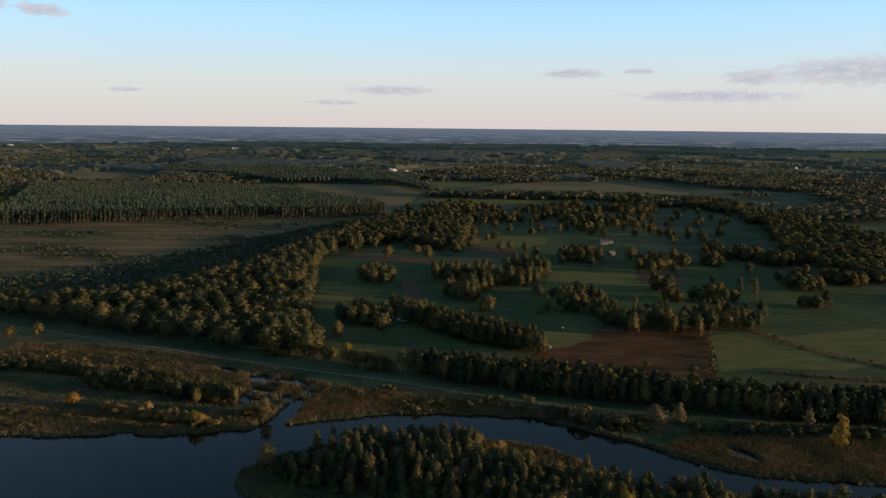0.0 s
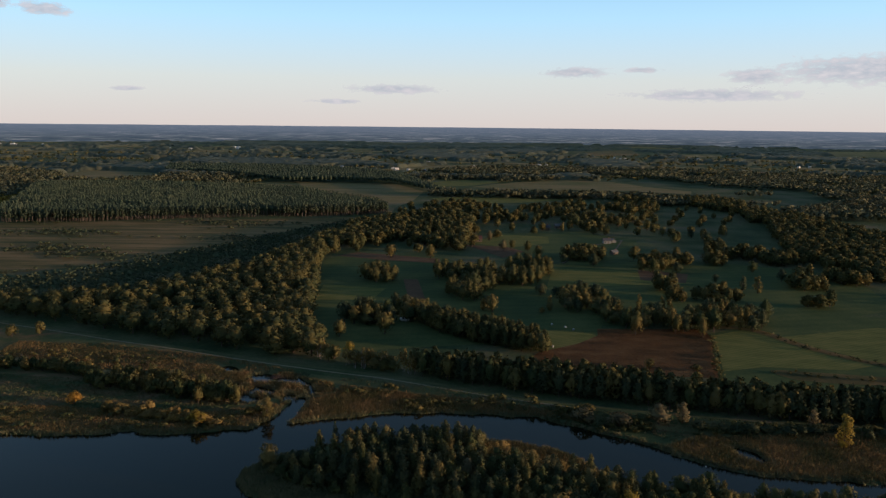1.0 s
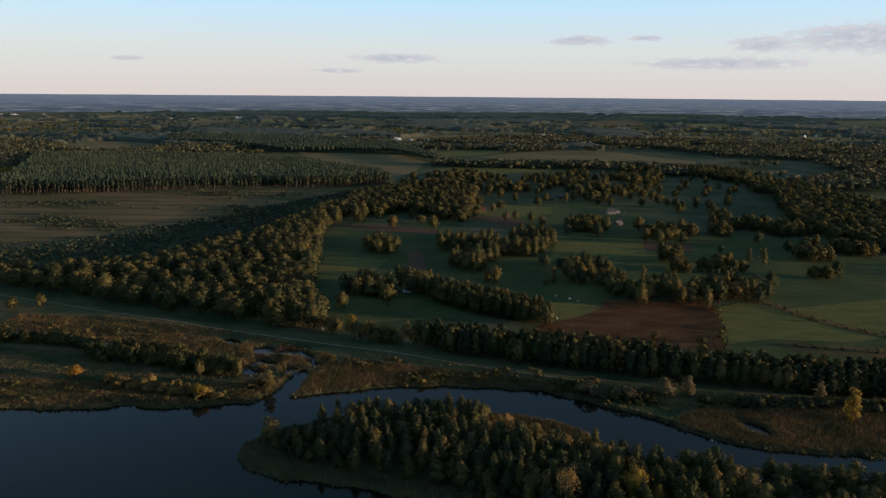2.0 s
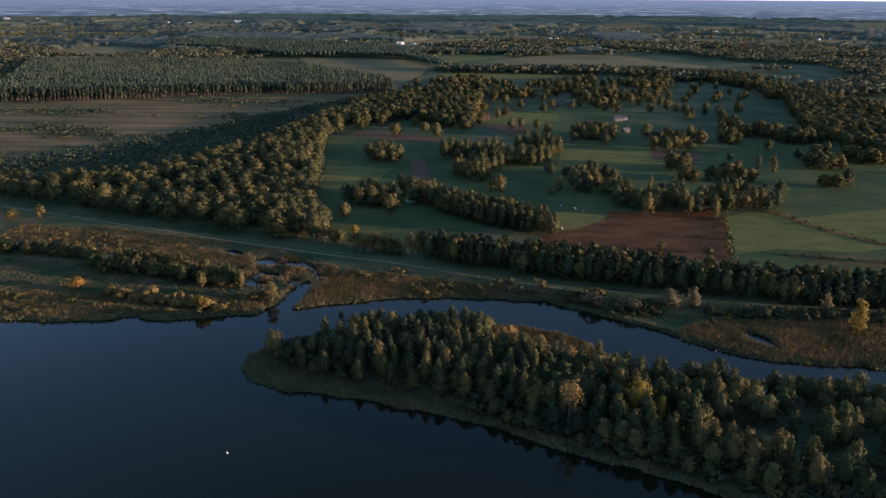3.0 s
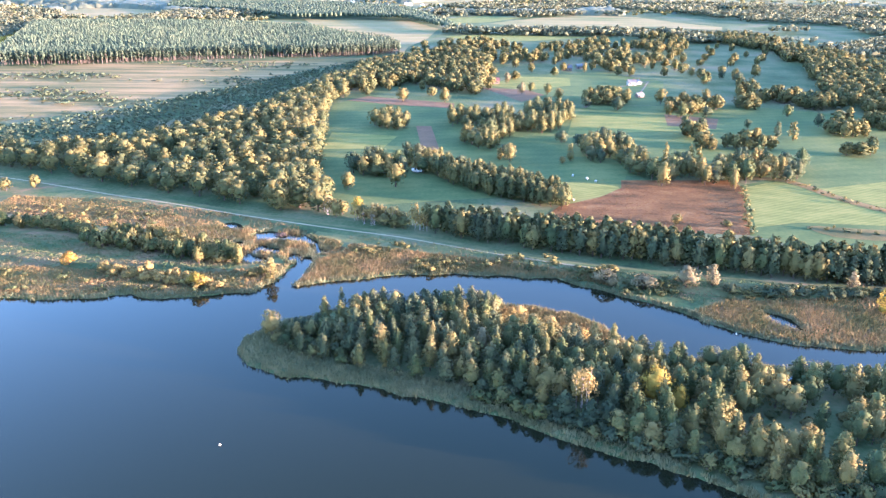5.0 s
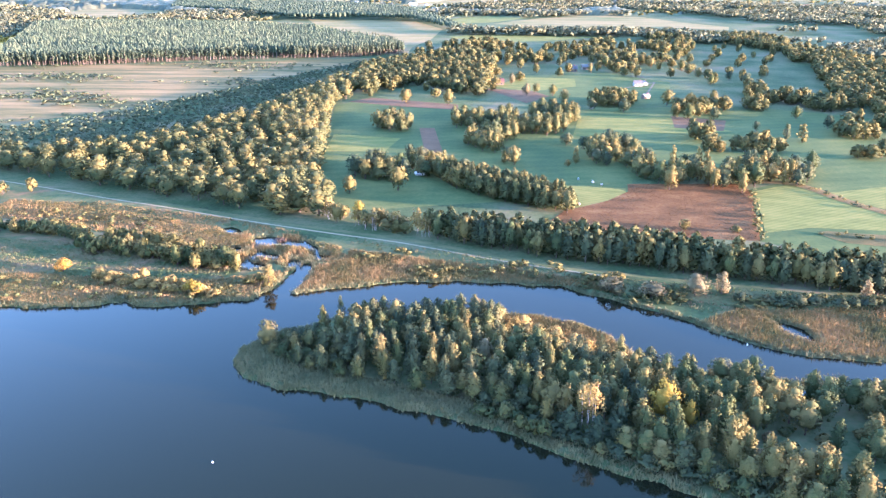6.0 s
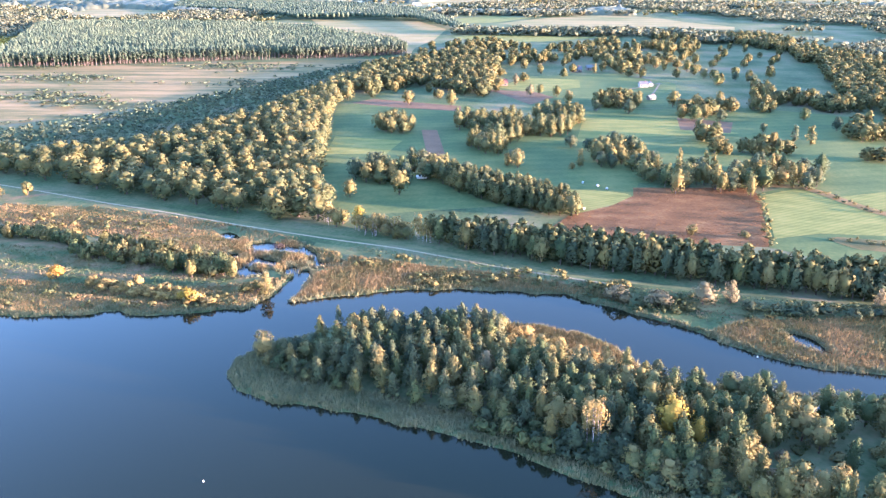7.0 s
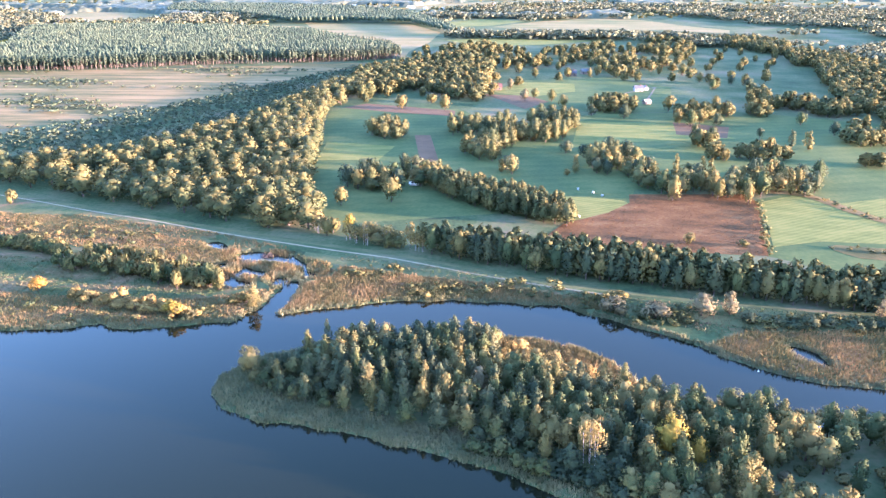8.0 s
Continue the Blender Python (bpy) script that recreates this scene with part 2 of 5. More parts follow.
def steps(a, b, fine, grow, far):
    """Grid lines: fine spacing from a to b, then ever wider out to far on both sides."""
    mid = list(np.arange(a, b, fine))
    up, s = [], fine
    while (up or mid)[-1] < far:
        s *= grow
        up.append((up or mid)[-1] + s)
    dn, s = [], fine
    while (dn or mid[:1])[-1] > -far:
        s *= grow
        dn.append((dn or mid[:1])[-1] - s)
    return np.array(dn[::-1] + mid + up)


# ---- ground and water ----
gx, gy = steps(-205, 215, 2.0, 1.09, 4880), steps(165, 385, 2.0, 1.09, 4880)
GX, GY = np.meshgrid(gx, gy)
GZ = height(GX, GY)
idx = np.arange(GX.size).reshape(GX.shape)
quads = np.stack([idx[:-1, :-1], idx[:-1, 1:], idx[1:, 1:], idx[1:, :-1]], -1).reshape(-1, 4)
ground = new("ground", mesh("ground", np.stack([GX, GY, GZ], -1).reshape(-1, 3), quads, M["ground"], True))
tagged(ground, "flat river lowland of dull green meadow and rough grass", "ground", kind="structure")
water = new("water", mesh("water", [(-4800, -1500, 0), (4800, -1500, 0), (4800, 400, 0), (-4800, 400, 0)], [(0, 1, 2, 3)], M["water"]))
tagged(water, "calm dark blue river water reflecting the evening sky", "river", kind="structure")

rng = np.random.default_rng(7)


def smooth_outline(poly, rounds=2):
    p = np.array(poly, float)
    for _ in range(rounds):
        q = np.roll(p, -1, 0)
        p = np.stack([p * 0.78 + q * 0.22, p * 0.22 + q * 0.78], 1).reshape(-1, 2)
    return p


def patch(name, poly, mat, label, category, z=0.66, rounds=1, kind="structure"):
    """A thin sheet of another crop or cover laid on the flat ground."""
    p = smooth_outline(poly, rounds)
    k = len(p)
    v2, _, f2, _, _, _ = geometry.delaunay_2d_cdt([Vector(q) for q in p], [(i, (i + 1) % k) for i in range(k)], [], 1, 0.01)
    tris = [t for t in f2 if inside(np.array([sum(v2[i].x for i in t) / 3]), np.array([sum(v2[i].y for i in t) / 3]), [tuple(q) for q in p])[0]]
    v = [(q.x, q.y, z) for q in v2]
    return tagged(new(name, mesh(name, v, [tuple(t) for t in tris], mat)), label, category, kind=kind)


def cover(name, poly, mat, label, category, lift=0.045):
    """A cover that follows the ground's own grid inside a polygon and leaves out open water."""
    corner = GZ[:-1, :-1], GZ[:-1, 1:], GZ[1:, 1:], GZ[1:, :-1]
    dry = np.minimum.reduce(corner) > 0.15
    cx, cy = (GX[:-1, :-1] + GX[1:, 1:]) / 2, (GY[:-1, :-1] + GY[1:, 1:]) / 2
    ok = (dry & inside(cx, cy, poly)).ravel()
    q = quads[ok]
    used, back = np.unique(q, return_inverse=True)
    v = np.stack([GX, GY, GZ + lift], -1).reshape(-1, 3)[used]
    return tagged(new(name, mesh(name, v, back.reshape(-1, 4), mat, True)), label, category, kind="structure")


def ribbon(name, line, width, mat, lift, label, category):
    """A strip that follows the ground along a line."""
    pts = []
    for (ax, ay), (bx, by) in zip(line[:-1], line[1:]):
        k = max(2, int(math.hypot(bx - ax, by - ay) / 4))
        pts += [(ax + (bx - ax) * i / k, ay + (by - ay) * i / k) for i in range(k)]
    pts = np.array(pts + [line[-1]])
    for _ in range(6):
        pts[1:-1] = (pts[:-2] + 2 * pts[1:-1] + pts[2:]) / 4
    d = np.gradient(pts, axis=0)
    d /= np.linalg.norm(d, axis=1)[:, None]
    nrm = np.stack([-d[:, 1], d[:, 0]], 1)
    rows = []
    for s in (-1, -0.5, 0, 0.5, 1):
        q = pts + nrm * (s * width / 2)
        rows.append(np.column_stack([q, height(q[:, 0], q[:, 1]) + lift]))
    v = np.stack(rows, 1)
    i = np.arange(v.shape[0] * 5).reshape(-1, 5)
    f = np.stack([i[:-1, :-1], i[1:, :-1], i[1:, 1:], i[:-1, 1:]], -1).reshape(-1, 4)[:, ::-1]
    return tagged(new(name, mesh(name, v.reshape(-1, 3), f, mat, True)), label, category, kind="structure")


ribbon("dyke", DYKE, 20, M["dyke"], 0.05, "grassy flood dyke bank beside the river", "dyke")
ribbon("track", DYKE[:14], 1.3, M["track"], 0.12, "pale gravel track along the top of the dyke", "track")

patch("field_1", [(-86, 470), (-92, 560), (-106, 690), (-84, 735), (0, 705), (30, 640), (50, 520), (95, 470), (88, 445), (50, 412), (20, 425), (-60, 405)],
      M["field"], "large dark green grass field among groves", "field", 0.64, 0)
patch("field_2", [(30, 520), (30, 640), (110, 690), (230, 700), (330, 640), (300, 520), (215, 470), (90, 470)], M["field"], "green pasture beside farm houses", "field", 0.645, 0)
patch("field_3", [(154, 452), (184, 470), (260, 500), (420, 470), (420, 330), (175, 330), (131, 369)], M["field"], "green meadow behind the dyke trees", "field", 0.65, 0)
patch("field_4", [(20, 790), (110, 690), (170, 700), (200, 830), (150, 890), (60, 870)], M["field"], "green meadow beside far houses", "field", 0.655, 0)
patch("fallow_field", [(35, 383), (50, 410), (74, 428), (87.5, 445), (90, 460), (152, 462), (153, 447), (134, 379), (131, 369), (102, 372), (72, 378)],
      M["red"], "reddish brown fallow field of dry weeds", "field", 0.72, 0)
patch("mown_field", [(47, 456), (62, 455), (77, 452), (86, 448), (87, 436), (81, 424), (66, 415), (50, 411), (47, 430)], M["mown"], "freshly mown light green grass field", "field", 0.70, 1)
patch("mown_field", [(155, 448), (184, 466), (190, 446), (200, 424), (222, 394), (200, 384), (160, 388), (137, 380)], M["mown"], "mown yellowish green meadow with swath lines", "field", 0.70, 0)
patch("mown_field", [(192, 446), (260, 470), (330, 440), (300, 390), (222, 398), (203, 425)], M["mown"], "mown yellowish green meadow beyond a ditch", "field", 0.70, 0)
patch("mown_field", [(-90, 583), (-43, 570), (-50, 531), (-88, 531)], M["mown"], "pale mown strip field with long tree shadows", "field", 0.70, 0)
patch("mown_field", [(75, 580), (190, 600), (160, 650), (90, 660)], M["mown"], "pale mown pasture with sun stripes", "field", 0.70, 0)
patch("mown_field", [(25, 800), (60, 860), (110, 850), (105, 800), (60, 770)], M["mown"], "pale mown meadow near far houses", "field", 0.70, 0)
patch("ploughed_strip", [(-98, 711), (-81, 732), (-5, 700), (-5, 676), (-52, 690)], M["brown"], "narrow reddish ploughed strip at the field end", "field", 0.72, 0)
patch("ploughed_strip", [(-32, 605), (-21, 605), (-13, 533), (-23.5, 523)], M["brown"], "narrow bare earth strip in a green field", "field", 0.72, 0)
patch("ploughed_strip", [(160, 656), (197, 639), (184, 601), (152, 612)], M["brown"], "square of bare purplish ploughed earth", "field", 0.72, 0)
patch("ploughed_strip", [(20, 784), (52, 709), (75, 745), (60, 775)], M["brown"], "bare earth strip beside a meadow", "field", 0.72, 0)
patch("weed_bank", [(162, 384), (177, 381), (230, 370), (225, 358), (170, 365), (161, 376)], M["reed"], "low bank of tan dry weeds in a meadow", "field edge", 0.75, 1)
ribbon("ditch_bank", [(150, 464), (170, 468), (184, 463), (190, 444), (198, 424), (216, 398), (250, 376), (330, 350)], 7, M["reed"], 0.2, "weedy ditch bank of tan dry grass between meadows", "ditch bank")
HEATH = [(-1100, 1000), (-700, 890), (-505, 915), (-300, 960), (-110, 1010), (-105, 985), (-160, 900), (-230, 740), (-300, 640), (-420, 560), (-800, 560)]
patch("heath", HEATH, M["heath"], "pale pinkish dry heath with scattered shrubs", "heath", 0.66, 0)
FAR_PLOTS = [
    ("stubble_field", "stubble", "pale stubble field beside the pine forest", [(-302.7, 1610), (-204.3, 1600), (-95.4, 1563), (-38.6, 1403), (-50, 1238), (-71.4, 1127), (-72.9, 1046), (-111.2, 1190), (-190.3, 1293), (-247, 1418)]),
    ("stubble_field", "stubble", "pale tan far stubble field", [(48.4, 1518), (138.4, 1638), (259.6, 1731), (349.7, 1673), (390.7, 1554), (448.6, 1462), (429.2, 1398), (333.7, 1458), (236.2, 1444), (161.3, 1452), (95, 1461)]),
    ("far_meadow", "mown", "green far meadow strip", [(-34.4, 1619), (31.1, 1693), (117.7, 1652), (49.1, 1543), (-31.6, 1504)]),
    ("far_meadow", "mown", "green far meadow beside a hedge", [(-26.2, 1272), (42.6, 1318), (142.4, 1278), (209.8, 1280), (103.4, 1212), (23.1, 1194)]),
    ("stubble_field", "stubble", "narrow pale far field", [(-191.2, 2003), (-40.8, 2275), (106, 2335), (276.1, 2246), (362.4, 2292), (259.2, 2107), (51.1, 2096), (-115.8, 1924)]),
    ("stubble_field", "stubble", "striped pale field beyond the pine forest", [(-851, 1616), (-847, 1889), (-784, 1900), (-647, 1815), (-591, 1655), (-648, 1566), (-748, 1615), (-785, 1531)]),
    ("stubble_field", "heath", "small reddish far field", [(606, 3536), (894, 3927), (776, 3207), (543, 3040)]),
    ("stubble_field", "stubble", "small pale far field", [(939, 3307), (1166, 3428), (1072, 3118), (880, 3021)]),
    ("stubble_field", "stubble", "small pale far field", [(1826, 3886), (2298, 4022), (1863, 3257), (1527, 3176)]),
    ("stubble_field", "stubble", "small pale far field", [(1074, 2970), (1286, 2838), (1168, 2616), (1009, 2737)]),
    ("stubble_field", "brown", "small bare pinkish far field", [(791, 2099), (849, 2134), (765, 1877), (725, 1852)]),
    ("stubble_field", "stubble", "small pale far field", [(1033, 2389), (1186, 2356), (1095, 2176), (971, 2206)]),
    ("stubble_field", "stubble", "pale strip behind the pine forest", [(-404.3, 1484), (-362.9, 1531), (-283.8, 1514), (-240.5, 1415), (-311.6, 1444)]),
    ("stubble_field", "stubble", "small pale far field", [(-1023, 3194), (-824, 3392), (-753, 3146), (-949, 3030)]),
    ("stubble_field", "stubble", "small pale far field", [(548, 2328), (747, 2335), (716, 2188), (536, 2210)]),
]
for k, (name, mat, label, poly) in enumerate(FAR_PLOTS):
    patch(name, poly, M[mat], label, "field", 0.7 + 0.01 * k, 0)
cover("marsh", [(-240, 300), (-160, 296), (-122, 300), (-88, 303), (-76, 310), (-75, 330), (-98, 347), (-100, 372), (-70, 372), (-110, 390), (-182, 418), (-258, 446)],
      M["marsh"], "rough marsh of green and tan grasses on the bank", "marsh")
cover("marsh", [(-56, 314), (-24, 322), (5, 324), (38, 320), (60, 312), (45, 322), (10, 336), (-48, 356), (-46, 340), (-54, 332)], M["marsh"], "spit of tan reeds and marsh grass", "marsh")
cover("marsh", [(84, 288), (95, 275), (112, 266), (140, 262), (220, 252), (240, 285), (170, 298), (120, 300), (95, 300)], M["marsh"], "reed marsh along the river bank", "marsh")


# ---- foliage ----
def sphere_dirs(k, r):
    d = r.normal(size=(k, 3))
    return d / np.linalg.norm(d, axis=1)[:, None]


ICO = bmesh.new()
bmesh.ops.create_icosphere(ICO, subdivisions=2, radius=1)
ICO.verts.ensure_lookup_table()
ICO_V = np.array([v.co[:] for v in ICO.verts])
ICO_F = np.array([[v.index for v in f.verts] for f in ICO.faces])
ICO.free()
OCT = bmesh.new()
bmesh.ops.create_icosphere(OCT, subdivisions=1, radius=1)
OCT_V = np.array([v.co[:] for v in OCT.verts])
OCT_F = np.array([[v.index for v in f.verts] for f in OCT.faces])
OCT.free()


def crown_arrays(lobes, n, leaf, seed, core=0.8, every=1, form=0.8):
    """Leaf clumps over the lobes of a crown, as triangles, round a dark rough core."""
    r = np.random.default_rng(seed)
    lobes = np.array(lobes, float)
    vs, fs, ns, base = [], [], [], 0
    mid = (lobes[:, :3].min(0) + lobes[:, :3].max(0)) / 2 - (0, 0, 0.12 * np.ptp(lobes[:, 2]))
    ext = np.maximum(0.3, (lobes[:, :3].max(0) - lobes[:, :3].min(0)) / 2)
    area = (lobes[:, 3] * lobes[:, 5])
    for i, lb in enumerate(lobes):
        c, rad = lb[:3], lb[3:]
        k = max(6, int(n * area[i] / area.sum()))
        d = sphere_dirs(k, r)
        p = c + d * rad * r.uniform(0.86, 1.16, (k, 1))
        keep = np.ones(k, bool)
        for j, o in enumerate(lobes):
            if j != i:
                keep &= (((p - o[:3]) / o[3:]) ** 2).sum(1) > 0.62
        p, d = p[keep], d[keep]
        k = len(p)
        if k:
            nrm = d / rad + r.normal(size=(k, 3)) * 0.5 / rad.mean()
            nrm /= np.linalg.norm(nrm, axis=1)[:, None]
            u = np.cross(nrm, r.normal(size=(k, 3)))
            u /= np.linalg.norm(u, axis=1)[:, None]
            w = np.cross(nrm, u)
            s = leaf * r.uniform(0.55, 1.25, (k, 1))
            q = np.stack([p + u * s, p + w * s * 0.75 - nrm * s * 0.25, p - u * s * 0.9, p - w * s * 0.75 - nrm * s * 0.35], 1)
            vs.append(q.reshape(-1, 3))
            whole = (q - mid) / ext ** 2
            whole /= np.linalg.norm(whole, axis=2)[:, :, None] + 1e-6
            m = 0.5 * d[:, None, :] + form * whole + (0.32 / form) * nrm[:, None, :]
            ns.append((m / np.linalg.norm(m, axis=2)[:, :, None]).reshape(-1, 3))
            b = base + 4 * np.arange(k)[:, None]
            fs += [b + [[0, 1, 2]], b + [[0, 2, 3]]]
            base += 4 * k
        big = rad.max() > 1.9
        if core and (i % every == 0 or big):
            cv, cf = (ICO_V, ICO_F) if big else (OCT_V, OCT_F)
            vs.append(c + cv * rad * core * r.uniform(0.85, 1.1, (len(cv), 1)))
            fs.append(cf + base)
            whole = (vs[-1] - mid) / ext ** 2
            whole /= np.linalg.norm(whole, axis=1)[:, None] + 1e-6
            m = 0.5 * cv + form * whole
            ns.append(m / (np.linalg.norm(m, axis=1)[:, None] + 1e-6))
            base += len(cv)
    return np.concatenate(vs), np.concatenate(fs), np.concatenate(ns)


def limb(p0, p1, r0, r1, sides=6):
    p0, p1 = np.array(p0, float), np.array(p1, float)
    d = (p1 - p0) / np.linalg.norm(p1 - p0)
    u = np.cross(d, (0.3, 0.9, 0.1))
    u /= np.linalg.norm(u)
    w = np.cross(d, u)
    a = np.arange(sides) * 2 * np.pi / sides
    ring = np.cos(a)[:, None] * u + np.sin(a)[:, None] * w
    v = np.concatenate([p0 + ring * r0, p1 + ring * r1])
    i, j = np.arange(sides), (np.arange(sides) + 1) % sides
    f = np.concatenate([np.stack([i, j, j + sides], 1), np.stack([i, j + sides, i + sides], 1)])
    return v, f


def joined(pieces):
    vs, fs, b = [], [], 0
    for v, f in pieces:
        vs.append(v)
        fs.append(f + b)
        b += len(v)
    return np.concatenate(vs), np.concatenate(fs)


def tree_shape(kind, seed):
    """Lobes and limbs of one tree of unit width 1 x height 1, scaled when it is planted: sizes here are metres for a 12 m tree."""
    r = np.random.default_rng(seed)
    lobes, limbs = [], []
    if kind == "alder":
        # an upright crown, widest low down, drawn in to a rounded tip
        W, H = 5.4, 12.0
        lean = r.normal(size=2) * 0.2
        limbs.append(limb((0, 0, 0), (lean[0], lean[1], 10.2), 0.17, 0.05))
        for k in range(46):
            u = ((k + 0.5) / 46) ** 0.85
            z = 1.5 + 9.6 * u
            env = 2.35 * min(1.0, 0.55 + 2.4 * u) * (1 - u ** 2.8) ** 0.7
            a = k * 2.4 + r.uniform(-0.5, 0.5)
            off = env * r.uniform(0.66, 1.0)
            c = (math.cos(a) * off + lean[0] * u, math.sin(a) * off + lean[1] * u, z + r.normal() * 0.25)
            q = r.uniform(0.42, 0.78) * (1.1 - 0.35 * u)
            lobes.append((*c, q, q, q * r.uniform(0.95, 1.35)))
            if k % 3 == 0:
                limbs.append(limb((0, 0, max(0.5, z - 1.0)), c, 0.05, 0.02, 4))
        lobes.append((0, 0, 4.6, 1.75, 1.75, 2.9))
        lobes.append((lean[0] * 0.7, lean[1] * 0.7, 8.0, 1.15, 1.15, 2.6))
        lobes.append((lean[0], lean[1], 11.0, 0.38, 0.38, 0.9))
    elif kind == "broad":
        # a domed crown: boughs as larger lobes, twigs as small ones over them
        W, H = 9.0, 11.0
        limbs.append(limb((0, 0, 0), (0.1, 0.1, 5.5), 0.28, 0.18))
        turn, flat = r.uniform(0, 6.28), r.uniform(0.05, 0.2)
        for k in range(58):
            bough = k % 5 == 0
            a = k * 2.4 + r.uniform(-0.4, 0.4)
            up = 1 - (k + 0.5) / 58 * 1.84
            side = 1 + flat * math.cos(2 * (a - turn)) + 0.1 * math.sin(3 * a + turn)
            off = 3.45 * side * math.sqrt(max(0.0, 1 - up * up)) * (r.uniform(0.74, 0.86) if bough else r.uniform(0.86, 1.02))
            c = (math.cos(a) * off, math.sin(a) * off, 5.7 + up * (4.1 if up > 0 else 5.2) * (0.86 if bough else 1.0) + r.normal() * 0.2)
            q = r.uniform(1.25, 1.8) if bough else r.uniform(0.5, 0.9)
            lobes.append((*c, q, q, q * 0.85))
            if bough:
                limbs.append(limb((0, 0, c[2] * 0.5), c, 0.10, 0.03, 4))
        lobes.append((0, 0, 5.6, 2.9, 2.9, 3.8))
    elif kind == "birch":
        W, H = 6.5, 13.0
        for k in range(7):
            a, off = k * 2.4 + r.uniform(-0.4, 0.4), r.uniform(0.8, 2.3)
            x, y = math.cos(a) * off, math.sin(a) * off
            top = r.uniform(9.5, 12.5)
            limbs.append(limb((x * 0.8, y * 0.8, 0), (x + r.normal() * 0.3, y + r.normal() * 0.3, top), 0.05, 0.02))
            for j in range(5):
                s = r.uniform(0.55, 1.0)
                lobes.append((x + r.normal() * 0.5, y + r.normal() * 0.5, top - 4.8 + 5.0 * j / 4, s, s, s * 1.3))
    elif kind == "poplar":
        W, H = 3.6, 12.0
        limbs.append(limb((0, 0, 0), (0, 0, 10), 0.16, 0.04))
        for k in range(9):
            z = 2.0 + 9.0 * k / 8
            s = 1.5 * (1 - abs(z - 5.5) / 9.5)
            lobes.append((r.normal() * 0.35, r.normal() * 0.35, z, s, s, 1.3))
    else:
        W, H = 6.0, 4.5
        for k in range(9):
            a, off = k * 2.4, r.uniform(0.4, 2.1)
            s = r.uniform(0.9, 1.5)
            c = (math.cos(a) * off, math.sin(a) * off, max(s * 0.75, 3.6 - off * 0.9 + r.normal() * 0.3))
            lobes.append((*c, s, s, s * 0.9))
            limbs.append(limb((0, 0, 0), c, 0.07, 0.02, 4))
    return lobes, limbs, W, H


SHAPES = {}


def shape(kind, variant, fine):
    key = (kind, variant, fine)
    if key not in SHAPES:
        lobes, limbs, W, H = tree_shape(kind, 40 + variant * 7 + len(kind))
        n, leaf = {2: (1050, 0.26), 1: (540, 0.38), 0: (130, 0.78)}[fine]
        if kind == "birch":
            n = int(n * 0.8)
        v, f, nn = crown_arrays(lobes, n, leaf, variant + 3, 0.5 if kind == "birch" else 0.84 if fine else 0.78, 3 if kind == "birch" else 6 if fine else 99, 0.8 if fine == 2 else 1.15)
        SHAPES[key] = ({}, v, (f, nn), joined(limbs if fine == 2 else limbs[::3]), W, H)
    return SHAPES[key]


TRUNKS = {}


def plant(kind, x, y, w, h, leaf, label, group, fine=1, bark="bark", name="tree"):
    """One tree: an empty at its foot with a trunk and a crown."""
    variant = int(rng.integers(0, 4))
    made, v, f, wood, W, H = shape(kind, variant, fine)
    if leaf not in made:
        made[leaf] = mesh("crown", v, f[0], M[leaf], False, f[1])
    key = (kind, variant, bark)
    if key not in TRUNKS:
        TRUNKS[key] = mesh("trunk", wood[0], wood[1], M[bark], True)
    e = new("bush" if kind == "bush" else kind + "_tree")
    e.empty_display_size = 1
    e.matrix_world = Matrix.LocRotScale((x, y, float(height(np.array([x]), np.array([y]))[0]) - 0.1), Euler((0, 0, rng.uniform(0, 6.28))),
                                        (w / W, w / W, h / H))
    for nm, me in (("trunk", TRUNKS[key]), ("crown", made[leaf])):
        new(nm, me).parent = e
    return tagged(e, label, "bush" if name == "bush" else "tree", group)


def scatter(poly, gap, limit=400, tries=12000):
    """Points in a polygon, no two nearer than gap."""
    p = np.array(poly, float)
    lo, hi = p.min(0), p.max(0)
    got = np.zeros((0, 2))
    c = rng.uniform(lo, hi, (tries, 2))
    c = c[inside(c[:, 0], c[:, 1], [tuple(q) for q in poly])]
    out = []
    cells = {}
    for q in c:
        i, j = int(q[0] // gap), int(q[1] // gap)
        if all((q[0] - o[0]) ** 2 + (q[1] - o[1]) ** 2 > gap * gap for a in (-1, 0, 1) for b in (-1, 0, 1) for o in cells.get((i + a, j + b), ())):
            cells.setdefault((i, j), []).append(q)
            out.append((float(q[0]), float(q[1])))
            if len(out) >= limit:
                break
    return out


def ellipse(cx, cy, rx, ry):
    return [(cx + rx * math.cos(a), cy + ry * math.sin(a)) for a in np.arange(0, 6.28, 0.52)]


TAKEN = []


def free(x, y, d):
    return all((x - a) ** 2 + (y - b) ** 2 > d * d for a, b in TAKEN)


